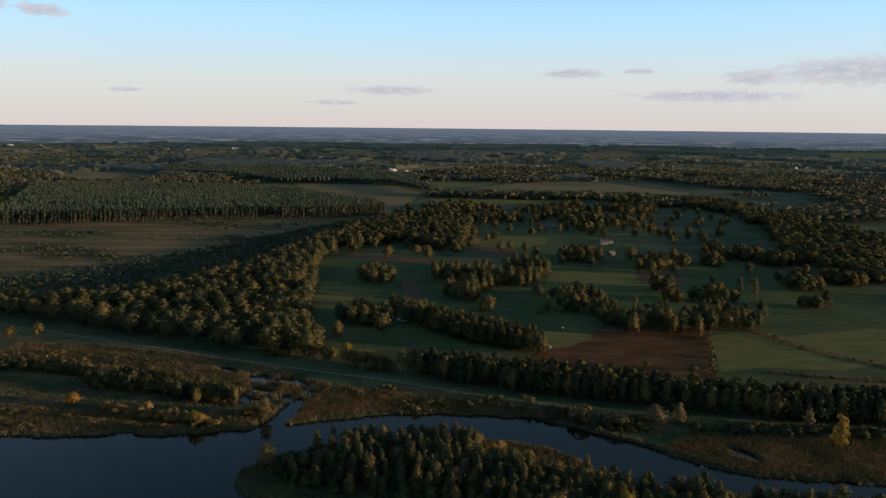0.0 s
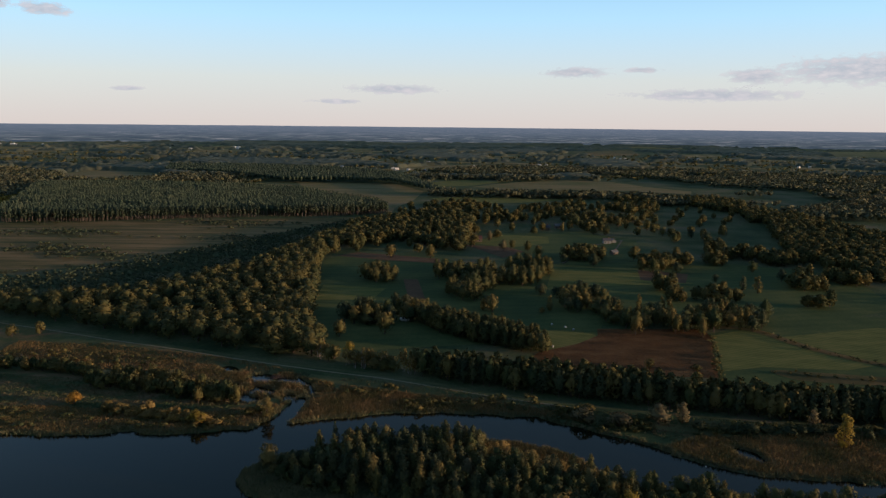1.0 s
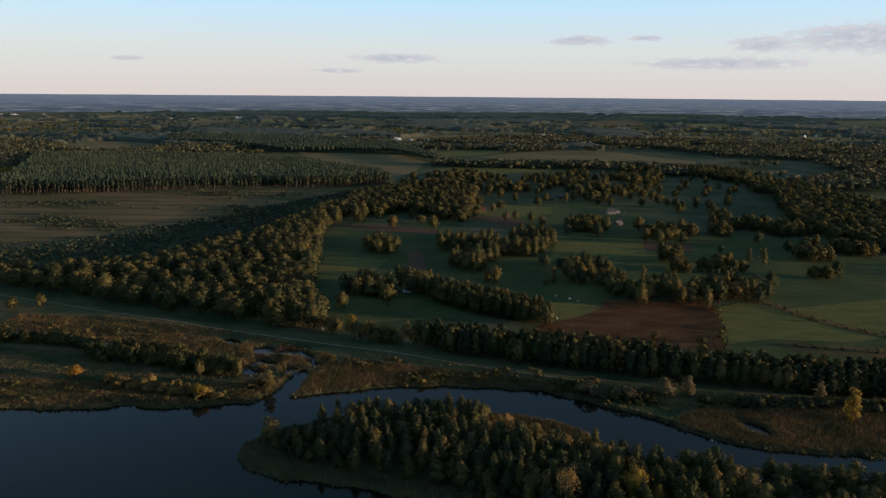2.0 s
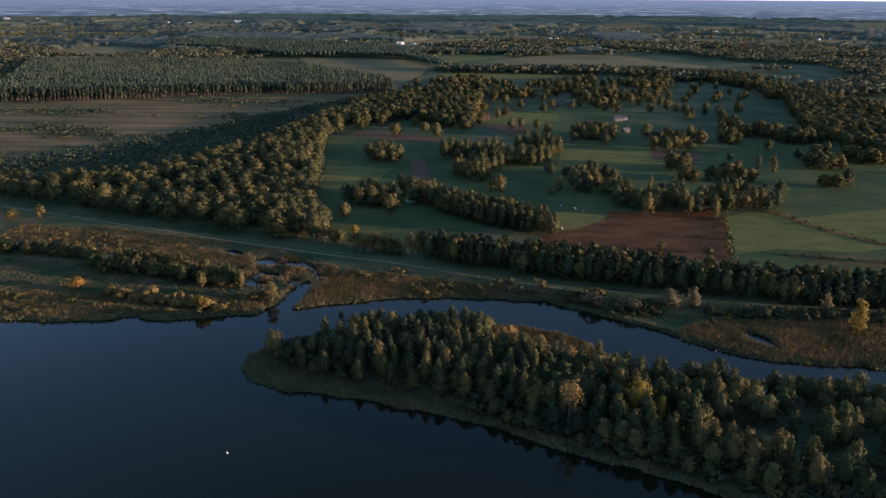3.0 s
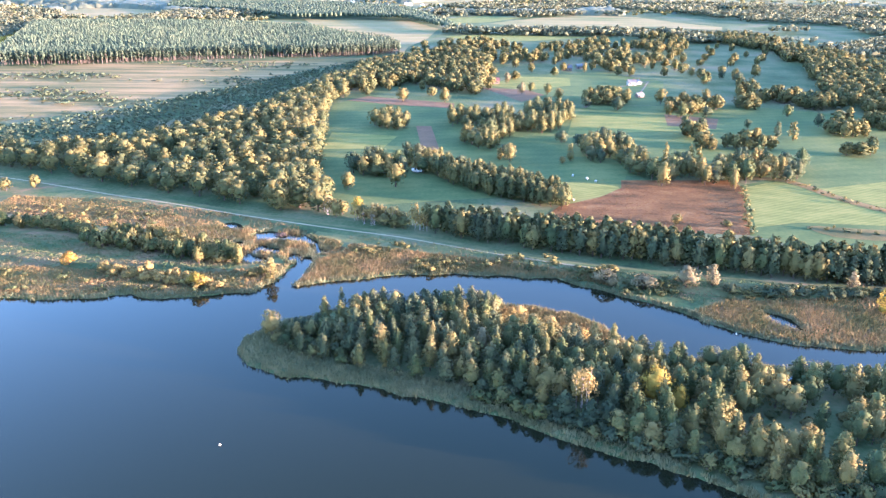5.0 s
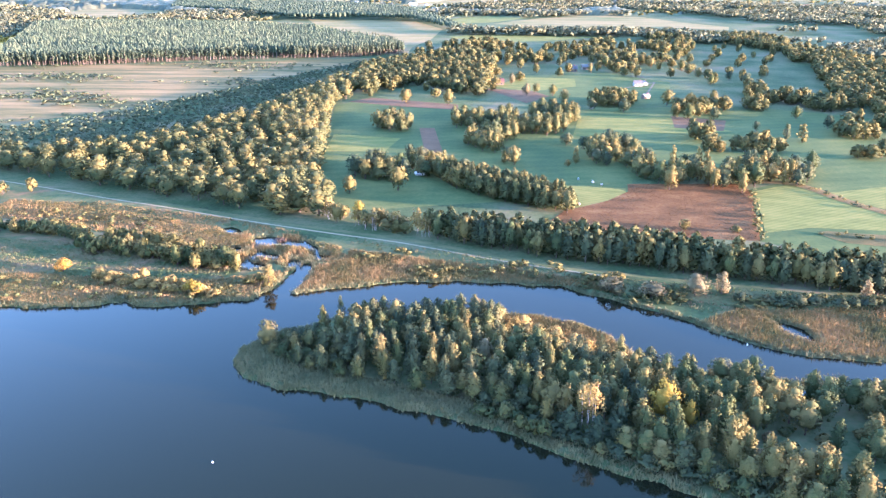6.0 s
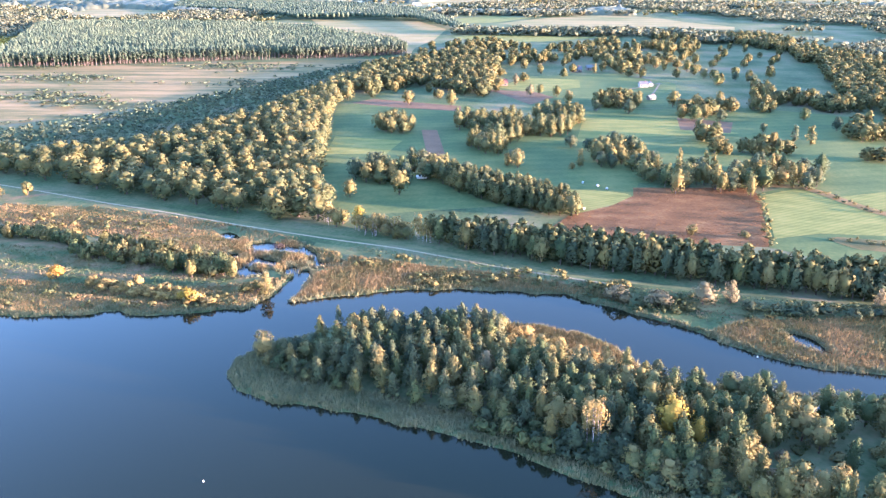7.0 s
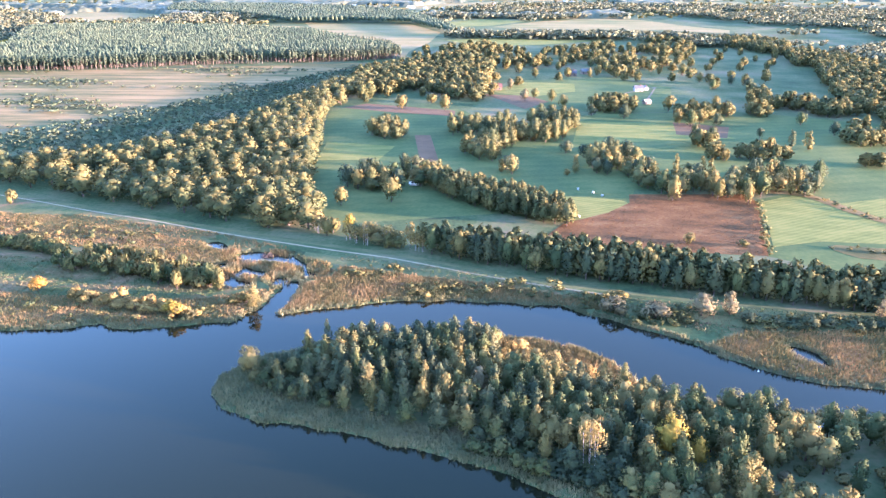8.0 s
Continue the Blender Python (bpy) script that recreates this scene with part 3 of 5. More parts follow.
# trees that stand out by colour or place: kind, x, y, width, height, leaves, label
SINGLE = [
    ("broad", -59, 437, 9, 10.4, "leaf_olive", "round olive field tree lit by evening sun"),
    ("broad", -34, 443, 12, 15, "leaf_olive", "tall broad tree turning olive at a grove"),
    ("broad", -47.8, 388, 8, 11.5, "leaf_gold", "golden yellow tree with pale trunk behind the dyke"),
    ("broad", -73.8, 418, 8, 11, "leaf_olive", "olive green tree at the wood's edge"),
    ("bush", -156.6, 324, 7.5, 5.5, "leaf_orange", "bright orange autumn bush in the marsh"),
    ("bush", -97.9, 303, 8.6, 6.5, "leaf_gold", "yellow green bush on the river bank"),
    ("poplar", -72, 312, 5.5, 8.5, "leaf_olive", "slim golden willow at the channel mouth"),
    ("broad", 86, 307, 11, 9.0, "leaf_pale", "pale tan willow on the river bank"),
    ("poplar", 95.6, 307, 6, 8.9, "leaf_pale", "slim pale tan willow on the river bank"),
    ("bush", 57, 311, 11, 6.5, "leaf_pale", "bare tan bush beside the river"),
    ("bush", 70, 306, 11, 6.5, "leaf_pale", "bare tan bush beside the river"),
    ("poplar", 147, 306, 4.8, 7.4, "leaf_pale", "small pale tree on the dyke slope"),
    ("poplar", 150, 286, 6.5, 13.5, "leaf_gold", "tall golden poplar at the reed marsh"),
    ("broad", -60.3, 262.8, 8.6, 10.4, "leaf", "rounded tree at the tip of the island"),
    ("alder", -52.3, 264.2, 5, 7, "leaf_dark", "young green tree near the island tip"),
    ("broad", -47.3, 261.4, 6, 7.5, "leaf", "young green tree near the island tip"),
    ("alder", -41.9, 257.8, 5.6, 9, "leaf_dark", "young green tree near the island tip"),
    ("broad", -45.9, 268.3, 6, 7, "leaf_dark", "young green tree near the island tip"),
    ("bush", -56.2, 265.6, 5, 4, "leaf", "low green bush near the island tip"),
    ("bush", -50.4, 268.2, 5.5, 4.5, "leaf_dark", "low green bush near the island tip"),
    ("alder", -43.7, 269, 5.4, 12.6, "leaf_olive", "tall tree with lit top on the island"),
    ("poplar", -39.6, 279, 2.9, 11.3, "leaf_dark", "thin dark tree on the island shore"),
    ("alder", -21.3, 243.5, 5.6, 10, "leaf_olive", "island tree with a golden top"),
    ("broad", 8, 250, 6.5, 11.5, "leaf_pale", "pale pinkish tree turning autumn tan on the island"),
    ("broad", 55, 222, 11, 14, "leaf_gold", "large golden yellow autumn tree on the island"),
    ("broad", 61, 219, 6, 9.5, "leaf_gold", "smaller golden tree beside the large one"),
    ("birch", 35, 217, 8, 14.5, "leaf_birch", "clump of pale birches with bare white stems"),
    ("alder", 24, 220.5, 4.8, 9.5, "leaf_olive", "slim olive tree near the island shore"),
    ("broad", 110, 449, 10, 15, "leaf_olive", "broad tree at the fallow field's edge"),
    ("broad", 134, 452, 7.9, 12.6, "leaf_olive", "rounded tree at the fallow field's edge"),
    ("broad", 146.8, 443.5, 6.2, 12, "leaf_olive", "rounded tree at the field corner"),
    ("bush", 101.7, 384, 6, 5.6, "leaf_olive", "lone bush in the fallow field"),
    ("bush", 123.7, 380.5, 5.3, 3.7, "leaf_olive", "low bush in the fallow field"),
    ("broad", 207, 603.5, 6, 8, "leaf_dark", "small lone dark tree in a pasture"),
    ("poplar", 218, 575, 5.6, 11.5, "leaf_dark", "lone dark upright tree in a pasture"),
    ("poplar", 225.5, 566.5, 7.1, 13, "leaf_olive", "upright tree with lit top in a pasture"),
    ("broad", -48.8, 705, 14, 13.4, "leaf_olive", "broad round tree at the far end of the field"),
    ("broad", -13.5, 700, 10.7, 14.3, "leaf_olive", "round tree at the far end of the field"),
    ("broad", 54.5, 747.0, 9, 12, "leaf_pale", "pale tan autumn tree on a far meadow"),
    ("broad", 44.9, 810.0, 8, 12, "leaf_pale", "pale tan autumn tree on a far meadow"),
    ("broad", 77.7, 747.8, 10, 11, "leaf_olive", "rounded olive tree lit on one side in a meadow"),
    ("broad", 64.1, 762.2, 9, 10, "leaf", "rounded green tree in a meadow"),
    ("broad", 83.8, 714.6, 10, 12, "leaf_olive", "rounded olive tree lit on one side in a meadow"),
    ("broad", 112.9, 699.9, 9, 13, "leaf_olive", "rounded olive tree lit on one side in a meadow"),
    ("broad", 124.8, 715.9, 6, 9, "leaf", "rounded green tree in a meadow"),
    ("broad", 130.6, 887.9, 6, 12, "leaf_olive", "rounded olive tree lit on one side in a meadow"),
    ("broad", 102.2, 679.8, 9, 10, "leaf_dark", "broad dark green tree in a pasture"),
    ("broad", 143.8, 721.9, 8, 11, "leaf_olive", "rounded olive tree lit on one side in a meadow"),
    ("broad", 126.0, 671.1, 13, 12, "leaf_dark", "broad dark green tree in a pasture"),
    ("broad", 167.3, 701.7, 12, 14, "leaf_olive", "rounded olive tree lit on one side in a meadow"),
    ("broad", 234.9, 859.7, 10, 11, "leaf", "rounded green tree in a meadow"),
    ("broad", 234.4, 812.9, 9, 11, "leaf", "rounded green tree in a meadow"),
    ("broad", 261.3, 845.6, 8, 10, "leaf_dark", "broad dark green tree in a pasture"),
    ("broad", 160.5, 645.3, 9, 14, "leaf_olive", "rounded olive tree lit on one side in a meadow"),
    ("broad", 168.6, 639.2, 10, 14, "leaf", "rounded green tree in a meadow"),
    ("broad", 177.6, 648.1, 9, 13, "leaf_olive", "rounded olive tree lit on one side in a meadow"),
    ("broad", 208.9, 716.1, 9, 12, "leaf_olive", "rounded olive tree lit on one side in a meadow"),
    ("broad", 188.5, 642.0, 10, 10, "leaf_dark", "broad dark green tree in a pasture"),
    ("broad", 252.4, 648.4, 9, 11, "leaf", "rounded green tree in a meadow"),
    ("broad", 212.0, 695.7, 10, 11, "leaf_dark", "broad dark green tree in a pasture"),
    ("broad", 67.4, 502.6, 5.5, 6.5, "leaf_olive", "rounded olive tree lit on one side in a meadow"),
    ("broad", 61.8, 497.2, 5, 5, "leaf_olive", "rounded olive tree lit on one side in a meadow"),
    ("broad", 260.6, 610.3, 9, 11, "leaf_dark", "broad dark green tree in a pasture"),
    ("broad", 202.9, 933.3, 11, 13, "leaf", "rounded green tree in a meadow"),
    ("broad", 230.1, 907.9, 11, 14, "leaf_olive", "rounded olive tree lit on one side in a meadow"),
    ("broad", 155.4, 940.8, 10, 12, "leaf", "rounded green tree in a meadow"),
    ("broad", 270.8, 824.4, 11, 11, "leaf_dark", "broad dark green tree in a pasture"),
    ("broad", 95.0, 554.2, 12, 12, "leaf_dark", "broad dark green tree in a pasture"),
    ("broad", 103.1, 539.0, 12, 13, "leaf_dark", "broad dark green tree in a pasture"),
    ("broad", 67.6, 553.3, 10, 9, "leaf_dark", "broad dark green tree in a pasture"),
    ("broad", 77.3, 544.2, 9, 9, "leaf_dark", "broad dark green tree in a pasture"),
]
for kind, x, y, w, h, leaf, label in SINGLE:
    near = 2 if y < 330 else 1
    plant(kind, x, y, w, h, leaf, label, "trees that stand apart", near, "birch" if kind == "birch" else "bark", "bush" if kind == "bush" else "tree")
    TAKEN.append((x, y))

# island wood
WOOD_ISLAND = [(-42, 281), (-46, 268), (-34, 252), (-32, 243), (-12, 236), (8, 231), (22, 222), (36, 211), (50, 203), (64, 194), (80, 186), (108, 172),
               (140, 164), (165, 160), (172, 205), (150, 228), (116, 236), (94, 243), (70, 247), (54, 252), (44, 262), (34, 272), (20, 281), (0, 287)]
GLADE = [(70, 212), (90, 196), (118, 186), (140, 200), (120, 222), (90, 222)]
for x, y in scatter(WOOD_ISLAND, 4.15, 460, 26000):
    if not free(x, y, 4.0):
        continue
    if inside(np.array([x]), np.array([y]), GLADE)[0] and rng.uniform() < 0.72:
        if rng.uniform() < 0.75:
            plant("bush", x, y, rng.uniform(3.5, 6), rng.uniform(1.6, 3.4), "leaf" if rng.uniform() < 0.6 else "leaf_pale", "low shrub in the island glade", "island glade shrubs", 1, name="bush")
        continue
    k = rng.uniform()
    if x > 60:
        if rng.uniform() < 0.3:
            continue
        k = k * 0.6 + 0.4
    edge = -line_distance(np.array([x]), np.array([y]), WOOD_ISLAND, True)[0]
    h = rng.uniform(10.8, 13.0) * (0.75 if edge > -4 else 1)
    if x > 14 and y > 262 - 0.25 * (x - 14):
        plant("bush" if k < 0.5 else "broad", x, y, rng.uniform(5, 7), rng.uniform(4, 6.5), "leaf_olive" if k < 0.25 or k > 0.75 else "leaf_birch", "low golden olive tree on the far side of the island", "island wood", 2)
        continue
    if k < 0.66:
        plant("alder", x, y, rng.uniform(5.2, 7.2), h, "leaf_dark" if k < 0.4 else "leaf", "dark green alder in the island wood", "island wood", 2)
    elif k < 0.93:
        plant("broad", x, y, rng.uniform(6.5, 9), h * 0.95, "leaf" if k < 0.86 else "leaf_olive", "rounded green tree in the island wood", "island wood", 2)
    else:
        plant("alder", x, y, rng.uniform(4.0, 5.2), h * 1.05, "leaf", "slender green alder in the island wood", "island wood", 2)
for x, y in scatter([(4, 225), (20, 216), (34, 207), (50, 200), (64, 192), (80, 183), (110, 169), (112, 175), (66, 199), (36, 215), (8, 233)], 3.1, 85):
    plant("bush", x, y, rng.uniform(4.2, 6.6), rng.uniform(3.0, 5.2), "leaf" if rng.uniform() < 0.6 else "leaf_dark", "lush green willow bush on the island shore", "island shore bushes", 1, name="bush")

for x, y in scatter([(-59, 258), (-50, 250), (-34, 244), (-34, 254), (-45, 268), (-55, 268)], 3.4, 34):
    if free(x, y, 3):
        tall = rng.uniform() < 0.35 and x > -54
        plant("alder" if tall else "bush", x, y, rng.uniform(4.2, 5.8), rng.uniform(7, 9.5) if tall else rng.uniform(3, 5), "leaf_dark" if rng.uniform() < 0.6 else "leaf",
              "young dark green alder near the island tip" if tall else "low green willow bush near the island tip", "island tip", 2, name="tree" if tall else "bush")

# tree row behind the dyke
ROW = [(-63, 389.6), (-44.3, 379.9), (-28, 373.8), (-1.9, 362.9), (22.5, 350.4), (45.8, 342.1), (68.2, 335.5), (89.4, 327.9), (110, 321.9), (133.9, 315), (163, 309.1), (260, 302), (262, 316), (172, 325), (140, 328), (112, 336), (75, 352), (40, 362), (10, 370), (-25, 380), (-66, 400)]
behind = []
for x, y in scatter(ROW, 3.5, 360):
    if free(x, y, 4):
        if line_distance(np.array([x]), np.array([y]), DYKE)[0] > 18 and x > -15:
            behind.append((x, y))
            continue
        west = x < -15
        k = rng.uniform()
        if west and k < 0.3:
            plant("birch", x, y, rng.uniform(5, 7), rng.uniform(8, 11), "leaf_birch", "thin pale-stemmed birch behind the dyke", "row behind the dyke", 1, "birch")
            continue
        plant("alder" if k < 0.5 else "broad", x, y, rng.uniform(6.5, 8.8), rng.uniform(8, 12) - 0.06 * (x + 70) if west else rng.uniform(12, 14),
              "leaf_olive" if west and k < 0.7 else "leaf_dark" if k < 0.55 else "leaf" if k < 0.92 else "leaf_olive", "green tree in the dense row behind the dyke", "row behind the dyke", 1)

# large wood beyond the dyke
WOOD_WEST = [(-340, 493), (-269.6, 480.3), (-226.9, 461.2), (-186.9, 442.4), (-150.4, 426.2), (-116.8, 412), (-85.3, 398.7), (-63, 389.6), (-64, 408), (-86, 480), (-94, 560), (-107, 690), (-92, 800), (-96, 860), (-118, 810), (-140, 700),
             (-163, 612), (-195, 540), (-225, 512), (-260, 500), (-340, 515)]
CLEAR = [(-110, 440, 9), (-150, 470, 10), (-205, 480, 9), (-118, 520, 9), (-135, 570, 8), (-100, 470, 6), (-175, 505, 7)]
# groves and hedges among the fields: x, y, half sizes
MID = [(-52, 474, 15, 15), (-24, 488, 10, 14), (2, 617, 11, 17), (29, 618, 11, 21), (24, 576, 12, 17), (19, 541, 8, 12), (28, 504, 4, 9), (67, 641, 18, 21),
       (62, 596, 13, 14), (68, 514, 5, 6), (93, 524, 16, 14), (83, 504, 5, 7), (105, 478, 9, 10), (112, 460, 11, 10), (135, 463, 10, 11), (156, 471, 12, 18), (180, 474, 13, 20),
       (-50, 604, 12, 12), (120, 468, 14, 8), (146, 456, 9, 7), (102, 498, 10, 7), (130, 488, 14, 9), (170, 488, 13, 9), (196, 492, 9, 8), (-40, 468, 11, 12), (-16, 478, 9, 11), (-2, 470, 8, 9), (8, 556, 8, 10), (40, 596, 12, 10)]
# the last three groves stand unseen to the east, added to shade the fields
FARM = [(162, 577, 10, 15), (158, 539, 7, 8), (122, 711, 21, 22), (171, 671, 6, 12), (186, 674, 12, 15), (204, 682, 6, 10), (262, 740, 19, 39), (234, 689, 9, 16),
        (284, 712, 14, 14), (295, 691, 20, 16), (271, 586, 14, 15), (307, 617, 11, 17), (252, 523, 12, 6), (177, 540, 5, 8), (192, 540, 10, 10), (312, 604, 14, 10), (341, 617, 12, 10), (286, 621, 9, 8), (377, 695, 14, 12), (430, 520, 18, 30), (445, 600, 18, 30), (420, 440, 16, 26)]
for name, spots, gap, cap in (("groves among the fields", [q for q in MID if q[1] < 520], 6.6, 18),):
    for cx, cy, rx, ry in spots:
        for x, y in scatter(ellipse(cx, cy, max(4, rx - 2), max(4, ry - 2)), gap, cap, 1500):
            if free(x, y, 4):
                k = rng.uniform()
                plant("broad" if k < 0.85 else "poplar", x, y, rng.uniform(7, 12.5) * (1 if k < 0.85 else 0.55), rng.uniform(8, 15), "leaf_dark" if k < 0.25 else "leaf" if k < 0.6 else "leaf_olive",
                      "green and olive tree in a field grove", name, 1)
# marsh bushes
for line, gap, wid, hh, leaf in (([(-225, 374), (-190, 370), (-160, 362)], 2.6, 7, 6.5, "leaf_olive"), ([(-160, 352), (-139, 343), (-125, 340), (-108, 332), (-95, 328), (-85, 327)], 2.3, 7.2, 7.8, "leaf_olive"), ([(-156, 360), (-125, 349), (-107, 341), (-93, 333)], 2.6, 7.0, 7.8, "leaf_olive"),
                                 ([(-142, 320), (-128, 315), (-108, 308), (-92, 304)], 1.7, 5.4, 4.2, "leaf_birch"), ([(-80, 316), (-70, 312)], 3, 4, 5, "leaf_olive"), ([(100, 301), (150, 296), (210, 290)], 5, 6, 3.5, "leaf_dark"),
                                 ([(58, 309), (75, 309)], 6, 5, 3, "leaf"), ([(-240, 430), (-224, 435)], 7, 6, 8, "leaf_olive")):
    for (ax, ay), (bx, by) in zip(line[:-1], line[1:]):
        k = max(1, int(math.hypot(bx - ax, by - ay) / gap))
        for i in range(k):
            u = (i + rng.uniform(0, 1)) / k
            plant("bush", ax + (bx - ax) * u + rng.normal() * 1.5, ay + (by - ay) * u + rng.normal() * 1.8, wid * rng.uniform(0.7, 1.2), hh * rng.uniform(0.7, 1.15), "leaf" if hh > 6 and rng.uniform() < 0.5 else leaf,
                  "willow bush in the riverside marsh", "marsh bushes", 1, name="bush")


# ---- far woods, shrubs and reeds: too many to count ----
def strewn(name, proto, pts, size, mat, label, category, smooth=False):
    """Many copies of a few small forms joined in one mesh. size: rows of (width, height)."""
    vs, fs, ns, b = [], [], [], 0
    z = height(pts[:, 0], pts[:, 1])
    a = rng.uniform(0, 6.28, len(pts))
    which = rng.integers(0, len(proto), len(pts))
    for k, (v, f, *nn) in enumerate(proto):
        s = which == k
        if not s.any():
            continue
        c, n = np.cos(a[s])[:, None], np.sin(a[s])[:, None]
        w, h = size[s, 0][:, None], size[s, 1][:, None]
        X = (v[:, 0] * c - v[:, 1] * n) * w + pts[s, 0][:, None]
        Y = (v[:, 0] * n + v[:, 1] * c) * w + pts[s, 1][:, None]
        Z = v[:, 2] * h + z[s][:, None]
        vs.append(np.stack([X, Y, Z], -1).reshape(-1, 3))
        if nn:
            g = nn[0]
            ns.append(np.stack([g[:, 0] * c - g[:, 1] * n, g[:, 0] * n + g[:, 1] * c, np.broadcast_to(g[:, 2], c.shape[:1] + g.shape[:1])], -1).reshape(-1, 3))
        fs.append((f[None] + b + (np.arange(s.sum()) * len(v))[:, None, None]).reshape(-1, f.shape[1]))
        b += s.sum() * len(v)
    return tagged(new(name, mesh(name, np.concatenate(vs), np.concatenate(fs), mat, smooth, np.concatenate(ns) if ns else None)), label, category, kind="stuff")


def lump(seed, n=26, leaf=0.16):
    r = np.random.default_rng(seed)
    lobes = [(r.normal() * 0.16, r.normal() * 0.16, r.uniform(0.4, 0.75), 0.33, 0.33, 0.26) for _ in range(3)]
    return crown_arrays(lobes, n, leaf, seed, 0.0 if n > 60 else 0.85, 3, 1.3)


def pine(seed):
    """A slim crown drawn up to a point, in five uneven sides."""
    r = np.random.default_rng(seed)
    ring = lambda w, z, k: [(w * math.cos(a + k) * r.uniform(0.75, 1.2), w * math.sin(a + k) * r.uniform(0.75, 1.2), z + r.normal() * 0.02) for a in np.arange(5) * 1.2566]
    v = np.array(ring(0.24, 0.42, 0) + ring(0.46, 0.64, 0.6) + ring(0.32, 0.86, 0.2) + [(r.normal() * 0.06, r.normal() * 0.06, 1.0)])
    f = []
    for b in (0, 5):
        for k in range(5):
            n = (k + 1) % 5
            f += [(b + k, b + n, b + 5 + n), (b + k, b + 5 + n, b + 5 + k)]
    f += [(10 + k, 10 + (k + 1) % 5, 15) for k in range(5)]
    return v, np.array(f)


def edge_pine(seed):
    """A pine with a ragged crown over the upper half of its trunk."""
    r = np.random.default_rng(seed + 70)
    lobes = [(r.normal() * 0.13, r.normal() * 0.13, 0.4 + 0.55 * k / 6, 0.34 * (1 - 0.45 * abs(k - 2.5) / 3.5), 0.34 * (1 - 0.45 * abs(k - 2.5) / 3.5), 0.085) for k in range(7)]
    return crown_arrays(lobes, 60, 0.11, seed, 0.75, 2)


LUMPS = [lump(s) for s in range(5)]
PINES = [pine(s) for s in range(5)]


def many(poly, gap, tries):
    return np.array(scatter(poly, gap, 10 ** 6, tries))


def sizes(k, w0, w1, h0, h1):
    return np.column_stack([rng.uniform(w0, w1, k), rng.uniform(h0, h1, k)])


def whole_tree(kind, variant, fine):
    """Crown and stem of one tree, brought to width 1 and height 1."""
    _, v, f, wood, W, H = shape(kind, variant, fine)
    return [(v / (W, W, H), f[0], f[1]), (wood[0] / (W, W, H), wood[1])]


def wood(name, pts, size, kinds, fine, mat, bark, label):
    """A wood too large to count: all crowns in one mesh, all stems in another under it."""
    global rng
    state = rng.bit_generator.state
    crowns = strewn(name, [whole_tree(k, i, fine)[0] for k, i in kinds], pts, size, M[mat], label, "wood")
    rng.bit_generator.state = state
    stems = strewn("trunks", [whole_tree(k, i, fine)[1] for k, i in kinds], pts, size, M[bark], "", "")
    stems.parent = crowns


p = many(WOOD_WEST, 9.0, 20000)
p = p[[free(x, y, 5) and all(math.hypot(x - a, y - b) > c for a, b, c in CLEAR) for x, y in p]]
wood("west_wood", p, sizes(len(p), 11, 17.5, 11.5, 15), [("broad", 0), ("broad", 1), ("broad", 2), ("broad", 3), ("alder", 1)], 1, "leaf_wood", "bark",
     "large wood of broad green and olive trees beyond the dyke")
p = np.array(behind)
wood("row_wood", p, sizes(len(p), 6.8, 8.8, 12, 14), [("alder", 0), ("alder", 1), ("alder", 2), ("broad", 1)], 0, "leaf_wood", "bark", "dense green trees behind the front of the dyke row")
p = np.array(scatter([(-14, 472), (-10, 455), (14, 430), (34, 415), (50, 405), (57, 412), (45, 432), (20, 453), (-2, 472)], 3.9, 160))
wood("hedge", p, sizes(len(p), 6.2, 9, 11, 13.2), [("alder", 0), ("alder", 1), ("alder", 2), ("broad", 1)], 1, "leaf_wood", "bark", "dense tall hedge of alders between two fields")
p = np.concatenate([np.array(scatter(ellipse(cx, cy, rx, ry), 6.8, 22, 1500)) for cx, cy, rx, ry in MID if cy >= 520])
wood("field_groves", p, sizes(len(p), 7, 12.5, 8, 15), [("broad", 0), ("broad", 1), ("broad", 2), ("alder", 1)], 1, "leaf_wood", "bark", "groves of green and olive trees between the fields")
p = np.concatenate([np.array(scatter(ellipse(cx, cy, max(4, rx - 2), max(4, ry - 2)), 7.0, 18, 1500)) for cx, cy, rx, ry in FARM])
wood("farm_trees", p, sizes(len(p), 7, 13, 8, 14.5), [("broad", 0), ("broad", 1), ("broad", 2), ("alder", 1)], 0, "leaf_wood", "bark", "green and olive trees round the farm and pastures, plus unseen shade groves")


PINE_WOOD = [(-514, 918), (-421, 935), (-325.5, 973), (-289.5, 984), (-219.4, 997), (-129, 1022), (-75.4, 1052), (-97, 1120), (-179, 1218), (-238.3, 1318), (-370.8, 1382), (-530, 1408), (-616, 1406), (-699, 1362), (-599, 1117), (-558, 997)]
FOREST_NORTH = [(-637, 1819), (-472.1, 1756), (-326.4, 1569), (-202.5, 1586), (-96.6, 1550), (-23.6, 1354), (-1.1, 1326), (-42, 1515), (-108.3, 1767), (-249.2, 1944), (-453.8, 2044), (-700, 2036)]
HEDGE_NORTH = [(-27, 1307), (-1.3, 1384), (61.6, 1356), (150.2, 1350), (221.4, 1352), (319.3, 1318), (306.8, 1266), (209.8, 1280), (134.8, 1286), (58.9, 1292)]
BELT_WEST = [(-104.9, 932), (-57.7, 972), (-20.8, 1048), (13.8, 1038), (31.4, 936), (22.5, 816), (15.9, 745), (-3.9, 750), (-14.2, 765), (-47.7, 813), (-66.3, 779), (-88.4, 748), (-106.4, 848)]
